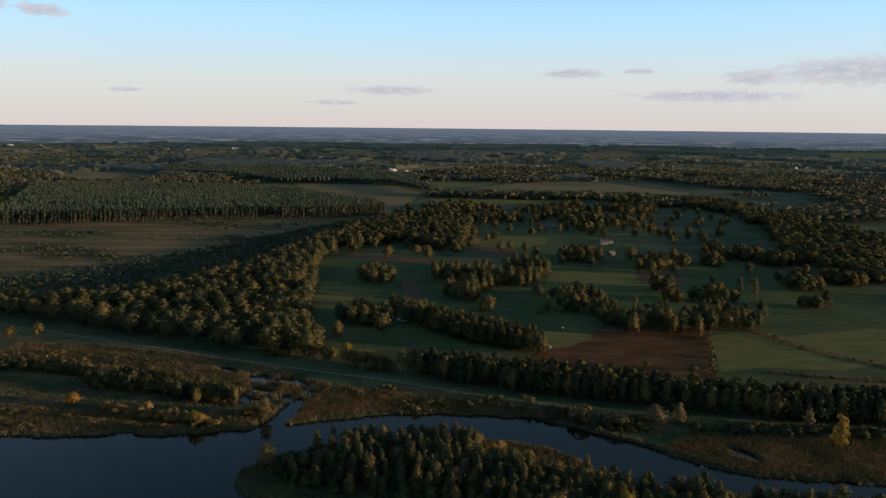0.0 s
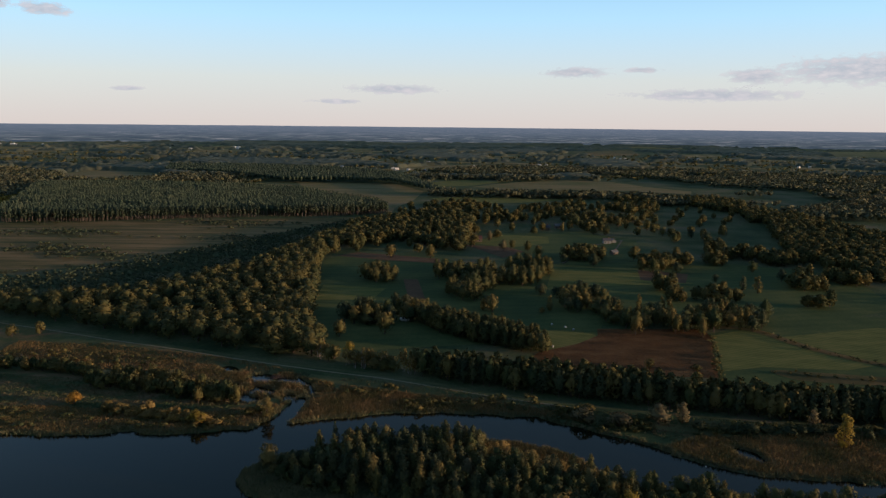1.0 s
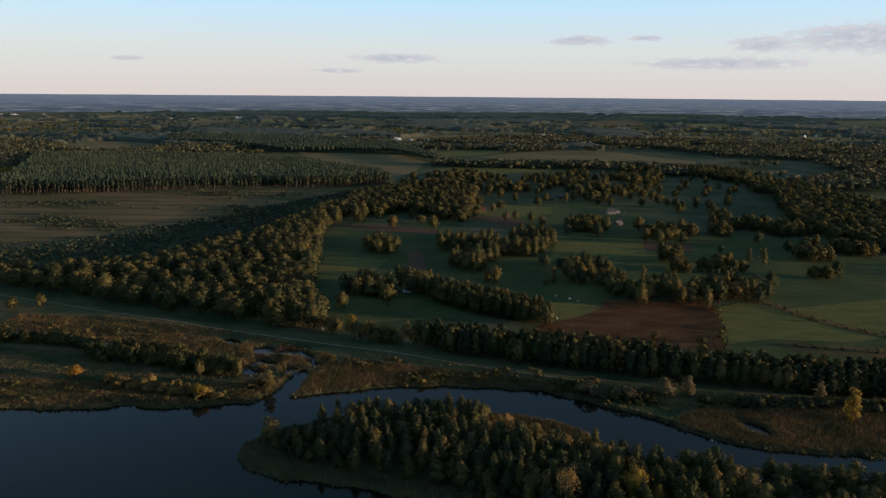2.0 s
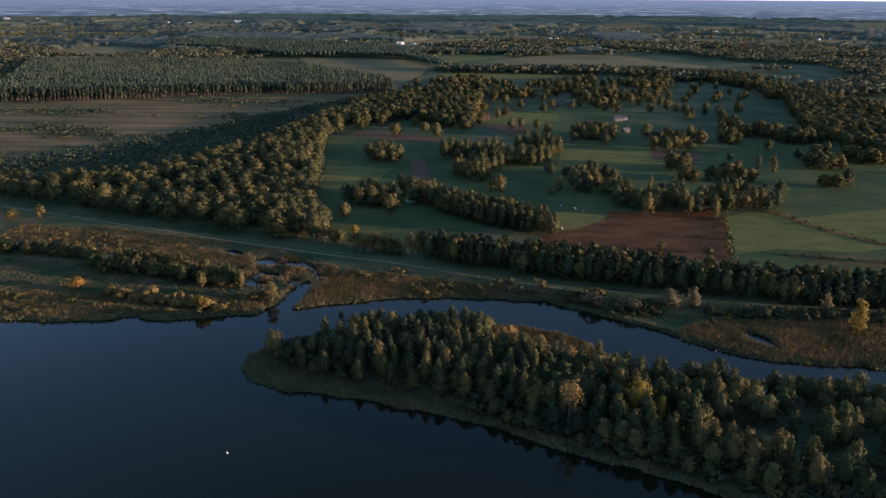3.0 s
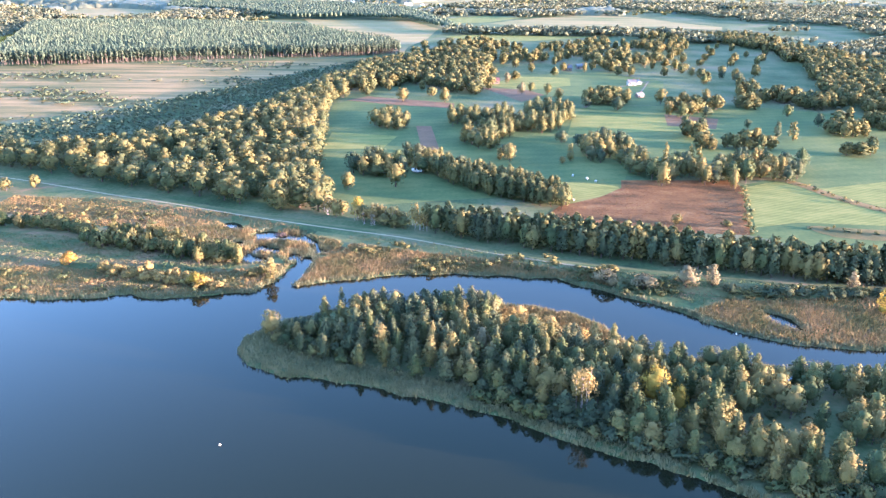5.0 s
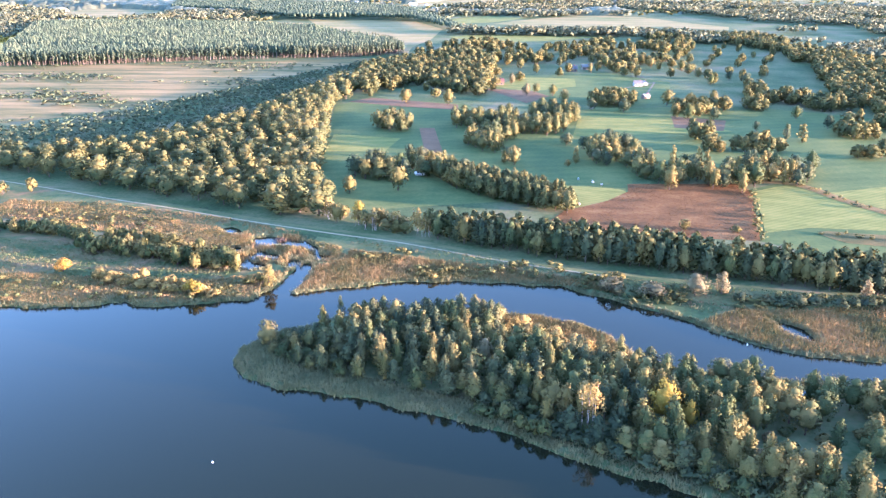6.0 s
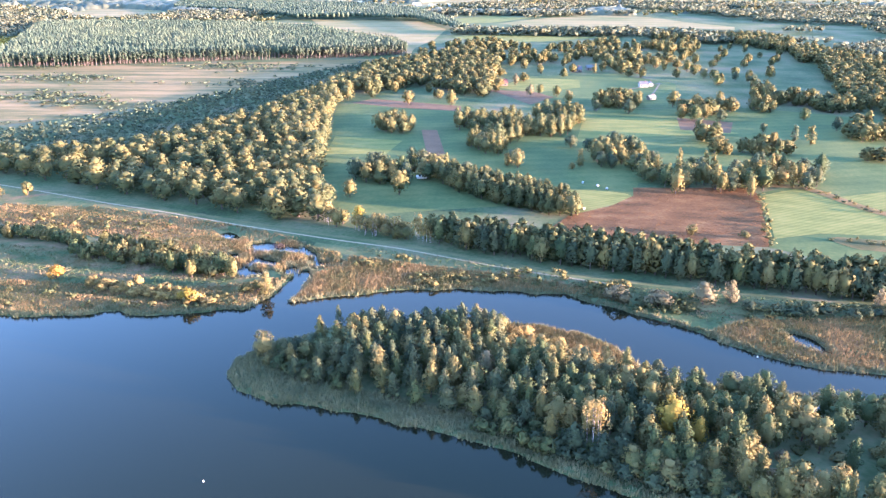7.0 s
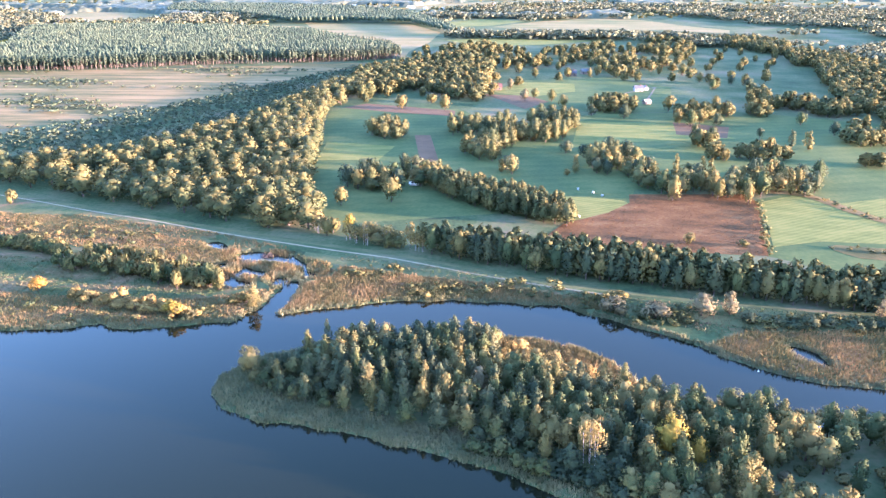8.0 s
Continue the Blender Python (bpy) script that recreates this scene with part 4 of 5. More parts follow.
BELT_MID = [(-31.3, 1163), (-0.7, 1224), (30.4, 1165), (93.2, 1087), (126.1, 1127), (204.8, 1200), (310.9, 1283), (319.3, 1219), (267.7, 1046), (207.1, 898), (160.7, 868), (153.7, 931), (157.9, 1042), (116.3, 977), (88.3, 886), (53.7, 893), (31.4, 936), (-20.8, 1048)]
EAST_NEAR = [(394.2, 1067), (442.6, 1111), (437.9, 1051), (452.5, 1035), (452.7, 941), (470, 830), (345.7, 609), (321.4, 666), (326.1, 722), (333.1, 783), (387.9, 957), (377.7, 996)]
EAST_FAR = [(509, 1202), (606, 1276), (695, 1231), (526, 930), (470.8, 979), (462.3, 1058), (472.4, 1132)]
EAST_HEDGE = [(352.1, 1251), (423.1, 1270), (438.6, 1178), (404.3, 1085), (371.2, 1135)]
NORTH_EAST = [(335.2, 1904), (476.1, 1738), (508, 1557), (610, 1512), (694, 1448), (807, 1430), (1035, 1837), (748, 2016), (375.9, 2138)]
NORTH_MID = [(-59.6, 1720), (32.4, 1772), (194.7, 1760), (316.4, 1867), (361.8, 2138), (94.4, 2130), (-42.2, 1951)]
NORTH_WEST = [(-773, 1283), (-744, 1360), (-776, 1492), (-739, 1543), (-656, 1520), (-565, 1498), (-448.3, 1552), (-480.2, 1662), (-593, 1601), (-666, 1520), (-860, 1743), (-1056, 1880), (-1110, 1840)]
GOLD_ROW = [(-592, 1006), (-590, 1053), (-624, 1144), (-650, 1235), (-666, 1269), (-649, 1187), (-625, 1064)]
p = many(PINE_WOOD, 3.4, 160000)
p = p[(np.abs(p[:, 1] - 0.55 * p[:, 0] - 1322 - 9 * np.sin(p[:, 0] * 0.05)) > 4) & (np.abs(p[:, 1] + 0.1 * p[:, 0] - 980 - 5 * np.sin(p[:, 0] * 0.04)) > 6)]
border = line_distance(p[:, 0], p[:, 1], PINE_WOOD[:9])
strewn("pine_forest", PINES, p[border > 7], sizes((border > 7).sum(), 3.6, 5.8, 14.0, 16.8), M["needles"], "dense dark green pine forest seen from above", "forest")
edge = p[border <= 7]
strewn("edge_pines", [edge_pine(k) for k in range(5)], edge, sizes(len(edge), 4.2, 6.6, 13.0, 17.0), M["needles"], "tall pines at the forest edge", "pines")
edge = p[border < 24]
strewn("pine_trunks", [limb((0, 0, 0), (0, 0, 0.75), 0.04, 0.025, 4)], edge, sizes(len(edge), 8, 8, 14, 16), M["pine_bark"], "bare grey brown pine trunks at the forest edge", "trunks")
p = many(FOREST_NORTH, 6.0, 40000)
strewn("pine_forest", PINES, p, sizes(len(p), 6, 8.5, 13.5, 15.5), M["needles"], "dark green far forest behind the stubble field", "forest", True)
LEAFY = [lump(k, 20, 0.2) for k in range(20, 25)]
BROADS = [("broad", 0), ("broad", 1), ("broad", 2), ("broad", 3), ("alder", 1)]
p = many(BELT_WEST, 8.6, 9000)
wood("woodland", p, sizes(len(p), 8, 14, 10.5, 14), BROADS, 0, "leaf_wood", "bark", "belt of tall olive trees beyond the fields")
p = many(BELT_MID, 12.5, 9000)
p = p[np.sin(p[:, 0] * 0.05 + np.sin(p[:, 1] * 0.03)) + np.sin(p[:, 1] * 0.045 + 1.0) + rng.normal(size=len(p)) * 0.5 > -0.25]
wood("woodland", p, sizes(len(p), 8, 15, 9, 14), BROADS, 0, "leaf_wood", "bark", "loose belt of green and olive trees among far meadows")
p = np.concatenate([many(EAST_NEAR, 9.0, 9000), many(EAST_HEDGE, 9.0, 4000)])
wood("woodland", p, sizes(len(p), 9, 15, 10.5, 13.5), BROADS, 0, "leaf_wood", "bark", "dense green woodland beside the eastern meadows")


def canopy(name, X, Y, full, mat, label, low=8.0, high=13.0):
    """The closed roof of a wood seen from far off: an uneven sheet of crowns over the places that are full, falling to the ground at its edges."""
    Z = np.where(full, rng.uniform(low, high, X.shape), 0.3)
    wide = full[1:-1, 1:-1] & full[:-2, 1:-1] & full[2:, 1:-1] & full[1:-1, :-2] & full[1:-1, 2:]
    Z[1:-1, 1:-1] = np.where(wide, 0.5 * Z[1:-1, 1:-1] + 0.125 * (Z[:-2, 1:-1] + Z[2:, 1:-1] + Z[1:-1, :-2] + Z[1:-1, 2:]), Z[1:-1, 1:-1])
    k = np.arange(X.size).reshape(X.shape)
    any_full = full[:-1, :-1] | full[:-1, 1:] | full[1:, 1:] | full[1:, :-1]
    q = np.stack([k[:-1, :-1], k[:-1, 1:], k[1:, 1:], k[1:, :-1]], -1)[any_full]
    used, back = np.unique(q, return_inverse=True)
    v = np.stack([X, Y, Z], -1).reshape(-1, 3)[used]
    return tagged(new(name, mesh(name, v, back.reshape(-1, 4)[:, [[0, 1, 2], [0, 2, 3]]].reshape(-1, 3), mat, True)), label, "woodland", kind="stuff")


for poly, gap, nm in ((HEDGE_NORTH, 7.0, "dense dark hedge between two far fields"), (EAST_FAR, 9.0, "dense far woodland behind the eastern meadows"),
                      (NORTH_MID, 9.5, "far woodland beyond the pale field"), (NORTH_EAST, 9.5, "far woodland reaching north east"), (NORTH_WEST, 9.0, "woodland and gardens behind the pine forest")):
    p = many(poly, gap, 14000)
    gaps = np.sin(p[:, 0] * 0.021 + 1.7 * np.sin(p[:, 1] * 0.013)) + np.sin(p[:, 1] * 0.03 + 1.3 * np.sin(p[:, 0] * 0.017))
    p = p[gaps > -0.9]
    strewn("woodland", LEAFY, p, sizes(len(p), 10, 16, 10, 13), M["leaf_north"], nm, "woodland")
p = many(GOLD_ROW, 6.0, 4000)
strewn("golden_row", LEAFY, p, sizes(len(p), 7, 11, 6, 10), M["leaf_gold"], "sunlit golden trees beside the pine forest", "trees")
p = many([(-85, 735), (20, 735), (60, 850), (140, 890), (230, 810), (300, 860), (420, 1130), (-70, 1130), (-80, 900)], 30, 3000)
wood("field_trees", p, sizes(len(p), 7, 12, 8, 13), BROADS, 0, "leaf_wood", "bark", "scattered green and olive trees on far meadows")
SHRUBS = [(-340, 520), (-255, 508), (-220, 520), (-190, 548), (-158, 622), (-135, 715), (-112, 840), (-98, 900), (-100, 985), (-150, 905), (-205, 790), (-255, 690), (-300, 620), (-380, 560)]
p = many(SHRUBS, 4.2, 14000)
strewn("scrub", LUMPS, p, sizes(len(p), 3.5, 6.5, 2.4, 4.4), M["scrub"], "dense dark green scrub beside the heath", "scrub")
p = []
for line, gap in (([(150, 464), (170, 468), (184, 463), (190, 444), (198, 424), (216, 398), (250, 376)], 3.2), ([(153.5, 447), (134.5, 379), (131.5, 369)], 2.6), ([(162, 382), (176, 374), (200, 368), (226, 364)], 4.0)):
    for (ax, ay), (bx, by) in zip(line[:-1], line[1:]):
        k = int(math.hypot(bx - ax, by - ay) / gap)
        p += [(ax + (bx - ax) * (i + rng.uniform(0, 1)) / k + rng.normal() * 0.9, ay + (by - ay) * (i + rng.uniform(0, 1)) / k + rng.normal() * 0.9) for i in range(k)]
p = np.array(p)
strewn("ditch_shrubs", LUMPS, p, sizes(len(p), 1.8, 4.6, 0.8, 2.4), M["leaf_wood"], "low tan and olive shrubs along ditches and field edges", "shrubs")
p = many(HEATH, 4.6, 24000)
p = p[(np.sin(p[:, 1] * 0.055 + np.sin(p[:, 0] * 0.02)) + 0.7 * np.sin(p[:, 0] * 0.031 + p[:, 1] * 0.017) + rng.normal(size=len(p)) * 0.5) > 0.75]
strewn("heath_shrubs", LUMPS, p, sizes(len(p), 2.5, 9, 1.2, 3.6), M["scrub"], "scattered low shrubs on the dry heath", "shrubs")

# fields and woods out to the horizon in uneven belts
far, plots = [], [q[3] for q in FAR_PLOTS]
WOODS = [PINE_WOOD, FOREST_NORTH, HEDGE_NORTH, EAST_FAR, NORTH_MID, NORTH_EAST, NORTH_WEST]
for _ in range(95):
    d = 1750 * (4600 / 1750) ** rng.uniform(0, 1)
    x, rx, ry = rng.uniform(-0.7, 0.7) * d, rng.uniform(0.02, 0.08) * d, rng.uniform(0.012, 0.03) * d
    if any(inside(np.array([x]), np.array([d]), q)[0] for q in WOODS + plots):
        continue
    k = rng.uniform(-0.3, 0.3, 4)
    quad = [(x - rx, d + k[0] * ry), (x + rx * 0.9, d - ry + k[1] * ry), (x + rx, d + k[2] * ry), (x - rx * 0.8, d + ry + k[3] * ry)]
    far.append([(*q, 0.9) for q in quad])
    plots.append(quad)
v = np.array(far).reshape(-1, 3)
v[:, 2] += np.repeat(np.arange(len(far)), 4) * 0.005
tagged(new("far_fields", mesh("far_fields", v, np.arange(len(v)).reshape(-1, 4), M["stubble"])), "pale distant fields between woods", "fields", kind="stuff")
u, dd = np.meshgrid(np.linspace(-0.76, 0.76, 430), 1180 * 1.0056 ** np.arange(248))
x, y = u * dd + rng.normal(size=u.shape) * dd * 0.0009, dd * (1 + rng.normal(size=u.shape) * 0.0012)
thick = (np.sin(x * 0.0061 + 1.3 * np.sin(y * 0.0047)) + np.sin(y * 0.0113 + 1.7 * np.sin(x * 0.0031 + 2)) + 0.8 * np.sin(x * 0.017 + y * 0.013 + 2 * np.sin(y * 0.009))
         + 0.5 * np.sin(x * 0.041 - y * 0.037 + np.sin(x * 0.02)) + rng.normal(size=x.shape) * 0.3)
near = (x > -330) & (x < 640) & (y < 1700)
keep = (thick > -0.35) & ~(near & (thick < 1.9))
for q in WOODS + [EAST_NEAR, EAST_HEDGE, BELT_MID, HEATH, GOLD_ROW]:
    keep &= ~inside(x, y, q)
for q in plots:
    # woods stand clear of the fields, and of the sight of them over the nearer trees
    for back in (0, 0.03, 0.06, 0.09):
        keep &= ~inside(x, y * (1 + back), q)
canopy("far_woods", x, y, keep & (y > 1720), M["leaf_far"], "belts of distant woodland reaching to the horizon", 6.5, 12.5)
some = keep & (y < 1740) & (rng.uniform(size=x.shape) < 0.55)
p = np.column_stack([x[some], y[some]])
strewn("far_woods", LEAFY, p, sizes(len(p), 9, 15, 9, 12.5), M["leaf_north"], "belts of woodland beyond the pine forest", "woods")
lone = (rng.uniform(size=x.shape) < 0.05) & ~keep & ~near & (y < 3000)
for q in plots + [PINE_WOOD, FOREST_NORTH, HEATH]:
    lone &= ~inside(x, y, q)
p = np.column_stack([x[lone], y[lone]])
strewn("far_trees", LEAFY, p, sizes(len(p), 9, 16, 7, 12), M["leaf_wood"], "lone trees and copses on the far meadows", "trees")


def tuft(seed):
    r = np.random.default_rng(seed)
    out = []
    for k in range(9):
        a = r.uniform(0, 6.28)
        c, s = math.cos(a) * 0.11, math.sin(a) * 0.11
        b = np.array([r.normal() * 0.3, r.normal() * 0.3, 0])
        v = np.array([b + (c, s, 0), b - (c, s, 0), b + (r.normal() * 0.22, r.normal() * 0.22, r.uniform(0.55, 1.0))])
        out.append((v, np.array([[0, 1, 2]])))
    return joined(out)


TUFTS = [tuft(s) for s in range(6)]
BEDS = [
    ("reed", [(-60, 309), (-45.7, 313.5), (-24, 320), (5, 321.5), (38, 318), (60, 308), (50, 318), (10, 334), (-46, 352), (-48, 340), (-58, 333), (-57, 326)], 1.3, 1.9, "tan reeds on the spit"),
    ("reed", [(84, 287), (93, 273), (101, 268), (111, 264), (140, 260), (220, 250), (240, 280), (170, 296), (120, 296), (98, 296)], 1.4, 1.8, "tan reed bed along the river"),
    ("reed", [(-230, 297), (-168, 293.5), (-143, 293), (-121, 297.5), (-108, 295), (-86, 299), (-77, 302), (-71, 312), (-68, 329), (-84, 322), (-95, 318), (-130, 316), (-165, 322), (-230, 318)], 1.6, 1.4, "tan reeds along the marsh shore"),
    ("reed", [(-230, 395), (-150, 368), (-100, 374), (-72, 370), (-110, 388), (-182, 414), (-230, 420)], 1.7, 1.3, "pinkish tan marsh reeds before the dyke"),
    ("reed", [(-97, 344), (-48, 338), (-52, 356), (-75, 368), (-97, 368)], 1.5, 1.5, "tan reeds on islets in the pond"),
    ("reed", [(-135, 350), (-100, 346), (-95, 356), (-92, 372), (-112, 374), (-140, 366)], 1.5, 1.3, "brown reeds beside the pond"),
    ("reed_green", [(-64, 271), (-69, 262), (-69.5, 254), (-63, 245), (-48, 238.5), (-29, 234.5), (-10, 228), (6, 223), (20, 214), (34, 205), (50, 198), (60, 194), (40, 208), (10, 229), (-30, 245), (-44, 268), (-50, 276)], 1.2, 1.7, "grey green reeds fringing the island"),
    ("reed", [(57, 256), (54.5, 263), (49.5, 273), (40, 282.5), (28, 288), (7, 291.5), (-20, 289), (0, 286), (22, 281), (36, 272), (46, 262)], 1.2, 1.9, "golden reeds on the far island shore"),
]
for mat, poly, gap, tall, label in BEDS:
    p = many(poly, gap * 0.62, 40000)
    p = p[height(p[:, 0], p[:, 1]) > 0.05]
    strewn("reed_bed", TUFTS, p, sizes(len(p), 1.1, 1.9, tall * 0.6, tall * 1.1), M[mat], label, "reeds")


p = np.column_stack([rng.uniform(-235, 225, 150000), rng.uniform(160, 375, 150000)])
z = height(p[:, 0], p[:, 1])
p = p[(z > 0.0) & (z < 0.59)][:20000]
strewn("shore_reeds", TUFTS, p, sizes(len(p), 1.2, 2.0, 0.9, 2.0), M["reed_green"], "rough grey green reeds fringing all the shores", "reeds")
p = np.concatenate([np.column_stack([rng.uniform(x0, x1, k), rng.uniform(y0, y1, k)]) for x0, x1, y0, y1, k in
                    ((-22, 40, 321, 334, 60), (40, 62, 312, 322, 40), (60, 84, 300, 312, 60), (98, 215, 297, 304, 170), (-60, -20, 340, 352, 25), (-225, -80, 297, 316, 60), (-225, -130, 372, 400, 45))])
p = p[height(p[:, 0], p[:, 1]) > 0.3]
strewn("bank_shrubs", [lump(k, 60, 0.13) for k in range(30, 35)], p, sizes(len(p), 1.8, 4.5, 1.0, 2.8), M["leaf_wood"], "low green and tan shrubs on the river banks", "shrubs")


p = many(POND_W, 0.85, 30000)
p = p[np.sin(p[:, 0] * 0.33 + 1.5 * np.sin(p[:, 1] * 0.21)) + np.sin(p[:, 1] * 0.42 + p[:, 0] * 0.11) + rng.normal(size=len(p)) * 0.5 > 0.55]
strewn("pond_reeds", TUFTS, p, sizes(len(p), 1.2, 2.0, 2.0, 3.0), M["reed"], "brown reeds standing in the shallow pond", "reeds")
p = many([(-235, 318), (-165, 322), (-130, 316), (-95, 318), (-80, 332), (-98, 345), (-128, 348), (-160, 356), (-235, 368)], 1.25, 40000)
strewn("marsh_grass", TUFTS, p, sizes(len(p), 1.2, 2.2, 0.35, 0.95), M["marsh"], "rough marsh grass tussocks", "grass")
p = many([(98, 297), (88, 292), (80, 298), (62, 311), (40, 321), (10, 336), (-50, 358), (-46, 362), (12, 341), (56, 321), (90, 314), (215, 304), (215, 296)], 1.3, 40000)
strewn("bank_grass", TUFTS, p, sizes(len(p), 1.2, 2.2, 0.3, 0.9), M["marsh"], "rough tussock grass at the foot of the dyke", "grass")


p = many([(37, 384), (51, 409), (75, 427), (89, 445), (92, 459), (151, 460), (152, 447), (133, 380), (130, 371), (102, 373), (72, 379)], 1.9, 30000)
strewn("fallow_weeds", TUFTS, p, sizes(len(p), 1.0, 2.2, 0.25, 0.65), M["red"], "rusty dry weeds standing on the fallow field", "weeds")


# ---- houses ----
def part(name, bm, mat, parent, label=""):
    me = bpy.data.meshes.new(name)
    bm.to_mesh(me)
    bm.free()
    me.materials.append(M[mat])
    ob = new(name, me)
    ob.parent = parent
    return tagged(ob, label)


def box(x0, y0, z0, x1, y1, z1):
    bm = bmesh.new()
    bmesh.ops.create_cube(bm, size=1)
    for v in bm.verts:
        v.co = ((x0 + x1) / 2 + v.co.x * (x1 - x0), (y0 + y1) / 2 + v.co.y * (y1 - y0), (z0 + z1) / 2 + v.co.z * (z1 - z0))
    return bm


def gable(w, d, z, rise, over):
    bm = bmesh.new()
    x, y = w / 2 + over, d / 2 + over
    rows = []
    for yy, zz in ((-y, z - 0.2), (0, z + rise), (y, z - 0.2)):
        rows.append([bm.verts.new((xx, yy, zz + t)) for xx in (-x, x) for t in (0, 0.2)])
    for a, b in zip(rows[:-1], rows[1:]):
        bm.faces.new((a[1], a[3], b[3], b[1]))
        bm.faces.new((a[2], a[0], b[0], b[2]))
        bm.faces.new((a[0], a[1], b[1], b[0]))
        bm.faces.new((a[3], a[2], b[2], b[3]))
    bm.faces.new((rows[0][0], rows[0][2], rows[0][3], rows[0][1]))
    bm.faces.new((rows[2][1], rows[2][3], rows[2][2], rows[2][0]))
    bmesh.ops.recalc_face_normals(bm, faces=bm.faces[:])
    return bm


def house(x, y, w, d, h, rise, turn, wall, roof, label, name="house", category="house"):
    e = new(name)
    e.matrix_world = pose(x, y, 0.6, 0, 0, turn)
    bm = box(-w / 2, -d / 2, -0.3, w / 2, d / 2, h)
    a = [bm.verts.new((s * w / 2, t * d / 2, h)) for s in (-1, 1) for t in (-1, 1)]
    c = [bm.verts.new((s * w / 2, 0, h + rise - 0.1)) for s in (-1, 1)]
    bm.faces.new((a[0], a[1], c[0]))
    bm.faces.new((a[3], a[2], c[1]))
    part("wall", bm, wall, e)
    r = part("roof", gable(w, d, h, rise, 0.5), roof, e)
    part("chimney", box(w * 0.2 - 0.35, -0.9, h + rise * 0.5, w * 0.2 + 0.35, -0.2, h + rise + 0.8), "roof_red", r)
    for i in range(int(w // 3)):
        xx = -w / 2 + 1.6 + i * 3
        for s in (-1, 1):
            if i == 1 and s < 0:
                part("door", box(xx - 0.5, s * d / 2 - 0.05, 0, xx + 0.5, s * d / 2 + 0.05, 2.05), "wood", e)
            else:
                part("window", box(xx - 0.6, s * d / 2 - 0.05, 0.9, xx + 0.6, s * d / 2 + 0.05, 2.2), "glass", e)
    return tagged(e, label, category, "farm houses")


house(164, 806, 8, 6, 2.8, 2.4, 8, "white", "roof_grey", "white rendered farm house with a grey roof")
house(172, 812, 5, 4, 2.4, 1.6, 98, "white", "roof_blue", "small white outbuilding with pale roof", "outbuilding")
house(157, 736, 6.5, 4.2, 2.4, 1.7, 30, "wood", "roof_blue", "barn with a pale grey sheet roof", "barn", "barn")
house(114, 905, 10, 8, 3.2, 3.0, 0, "wood", "roof_grey", "low farm house among trees")
house(131, 920, 10, 6, 3.0, 2.4, 10, "wood", "roof_blue", "long shed with a pale roof", "shed", "shed")
house(32, 810, 10, 8, 3.0, 3.0, 5, "wood", "roof_red", "small house with a reddish roof")
house(-43.8, 473.4, 4.0, 2.4, 1.3, 0.7, 12, "pale_wall", "pale_wall", "low white shed beside the grove trees", "shed", "shed")
house(-24.2, 475.2, 5.0, 2.2, 1.2, 0.6, -4, "pale_wall", "pale_wall", "long low white shed at the grove", "shed", "shed")

ribbon("lane_1", [(102, 684), (134, 778), (157, 800), (186, 830)], 2.4, M["lane"], 0.14, "pale gravel lane to the farm", "lane")
ribbon("lane_2", [(157, 745), (168, 775), (184, 826)], 1.8, M["lane"], 0.16, "pale concrete farm yard lane", "lane")


def bale(x, y):
    bm = bmesh.new()
    bmesh.ops.create_cone(bm, cap_ends=True, segments=14, radius1=0.6, radius2=0.6, depth=1.2, matrix=pose(0, 0, 0.58, 0, 90, 0))
    bmesh.ops.bevel(bm, geom=[e for e in bm.edges if e.calc_face_angle(0) > 1], offset=0.12, segments=2, affect="EDGES")
    me = bpy.data.meshes.new("hay_bale")
    bm.to_mesh(me)
    bm.free()
    me.materials.append(M["bale"])
    ob = new("hay_bale", me)
    ob.matrix_world = pose(x, y, 0.66, 0, 0, rng.uniform(0, 180))
    tagged(ob, "round hay bale in white plastic wrap on grass", "hay bale", "hay bales")


for x, y in [(64.3, 468), (71.5, 462), (75.4, 456), (53.4, 439.5), (52.4, 431), (58.4, 420)]:
    bale(x, y)


def buoy(x, y, s):
    e = new("buoy")
    e.matrix_world = pose(x, y, 0)
    bm = bmesh.new()
    bmesh.ops.create_cone(bm, cap_ends=True, segments=16, radius1=0.8 * s, radius2=0.55 * s, depth=0.7 * s, matrix=pose(0, 0, 0.15))
    part("float", bm, "buoy", e)
    bm = bmesh.new()
    bmesh.ops.create_cone(bm, cap_ends=True, segments=12, radius1=0.35 * s, radius2=0.2 * s, depth=1.2 * s, matrix=pose(0, 0, 1.0 * s))
    part("mast", bm, "buoy", e)
    return tagged(e, "small pale river buoy floating on dark water", "buoy", "buoys")


buoy(-60.4, 201.9, 0.34)
buoy(93.3, 270, 0.4)

# hamlets and farms: x, y, houses
HAMLETS = [(-2011, 3740, 4), (-1908, 3682, 4), (-926, 1749, 1), (-772, 1548, 2), (-727, 1570, 2), (-1614, 3892, 2), (-1209, 3272, 4), (-1126, 3370, 4), (-892, 3521, 4), (-236, 2123, 1), (-113, 2066, 2), (-71, 2000, 3), (-43, 2370, 2), (478, 2476, 3), (749, 3967, 1), (1289, 3281, 2), (1270, 3586, 2), (1059, 2333, 2), (1375, 2815, 4), (1313, 2506, 3), (634, 2779, 3), (836, 2869, 3), (284, 2307, 2), (129, 2163, 2)]
q = [(x + rng.normal() * 0.012 * y, y + rng.normal() * 0.012 * y) for x, y, n in HAMLETS for _ in range(n)]
cube = np.array([(x, y, z) for z in (0, 1) for x, y in ((-0.5, -0.3), (0.5, -0.3), (0.5, 0.3), (-0.5, 0.3))] + [(-0.5, 0, 1.5), (0.5, 0, 1.5)], float)
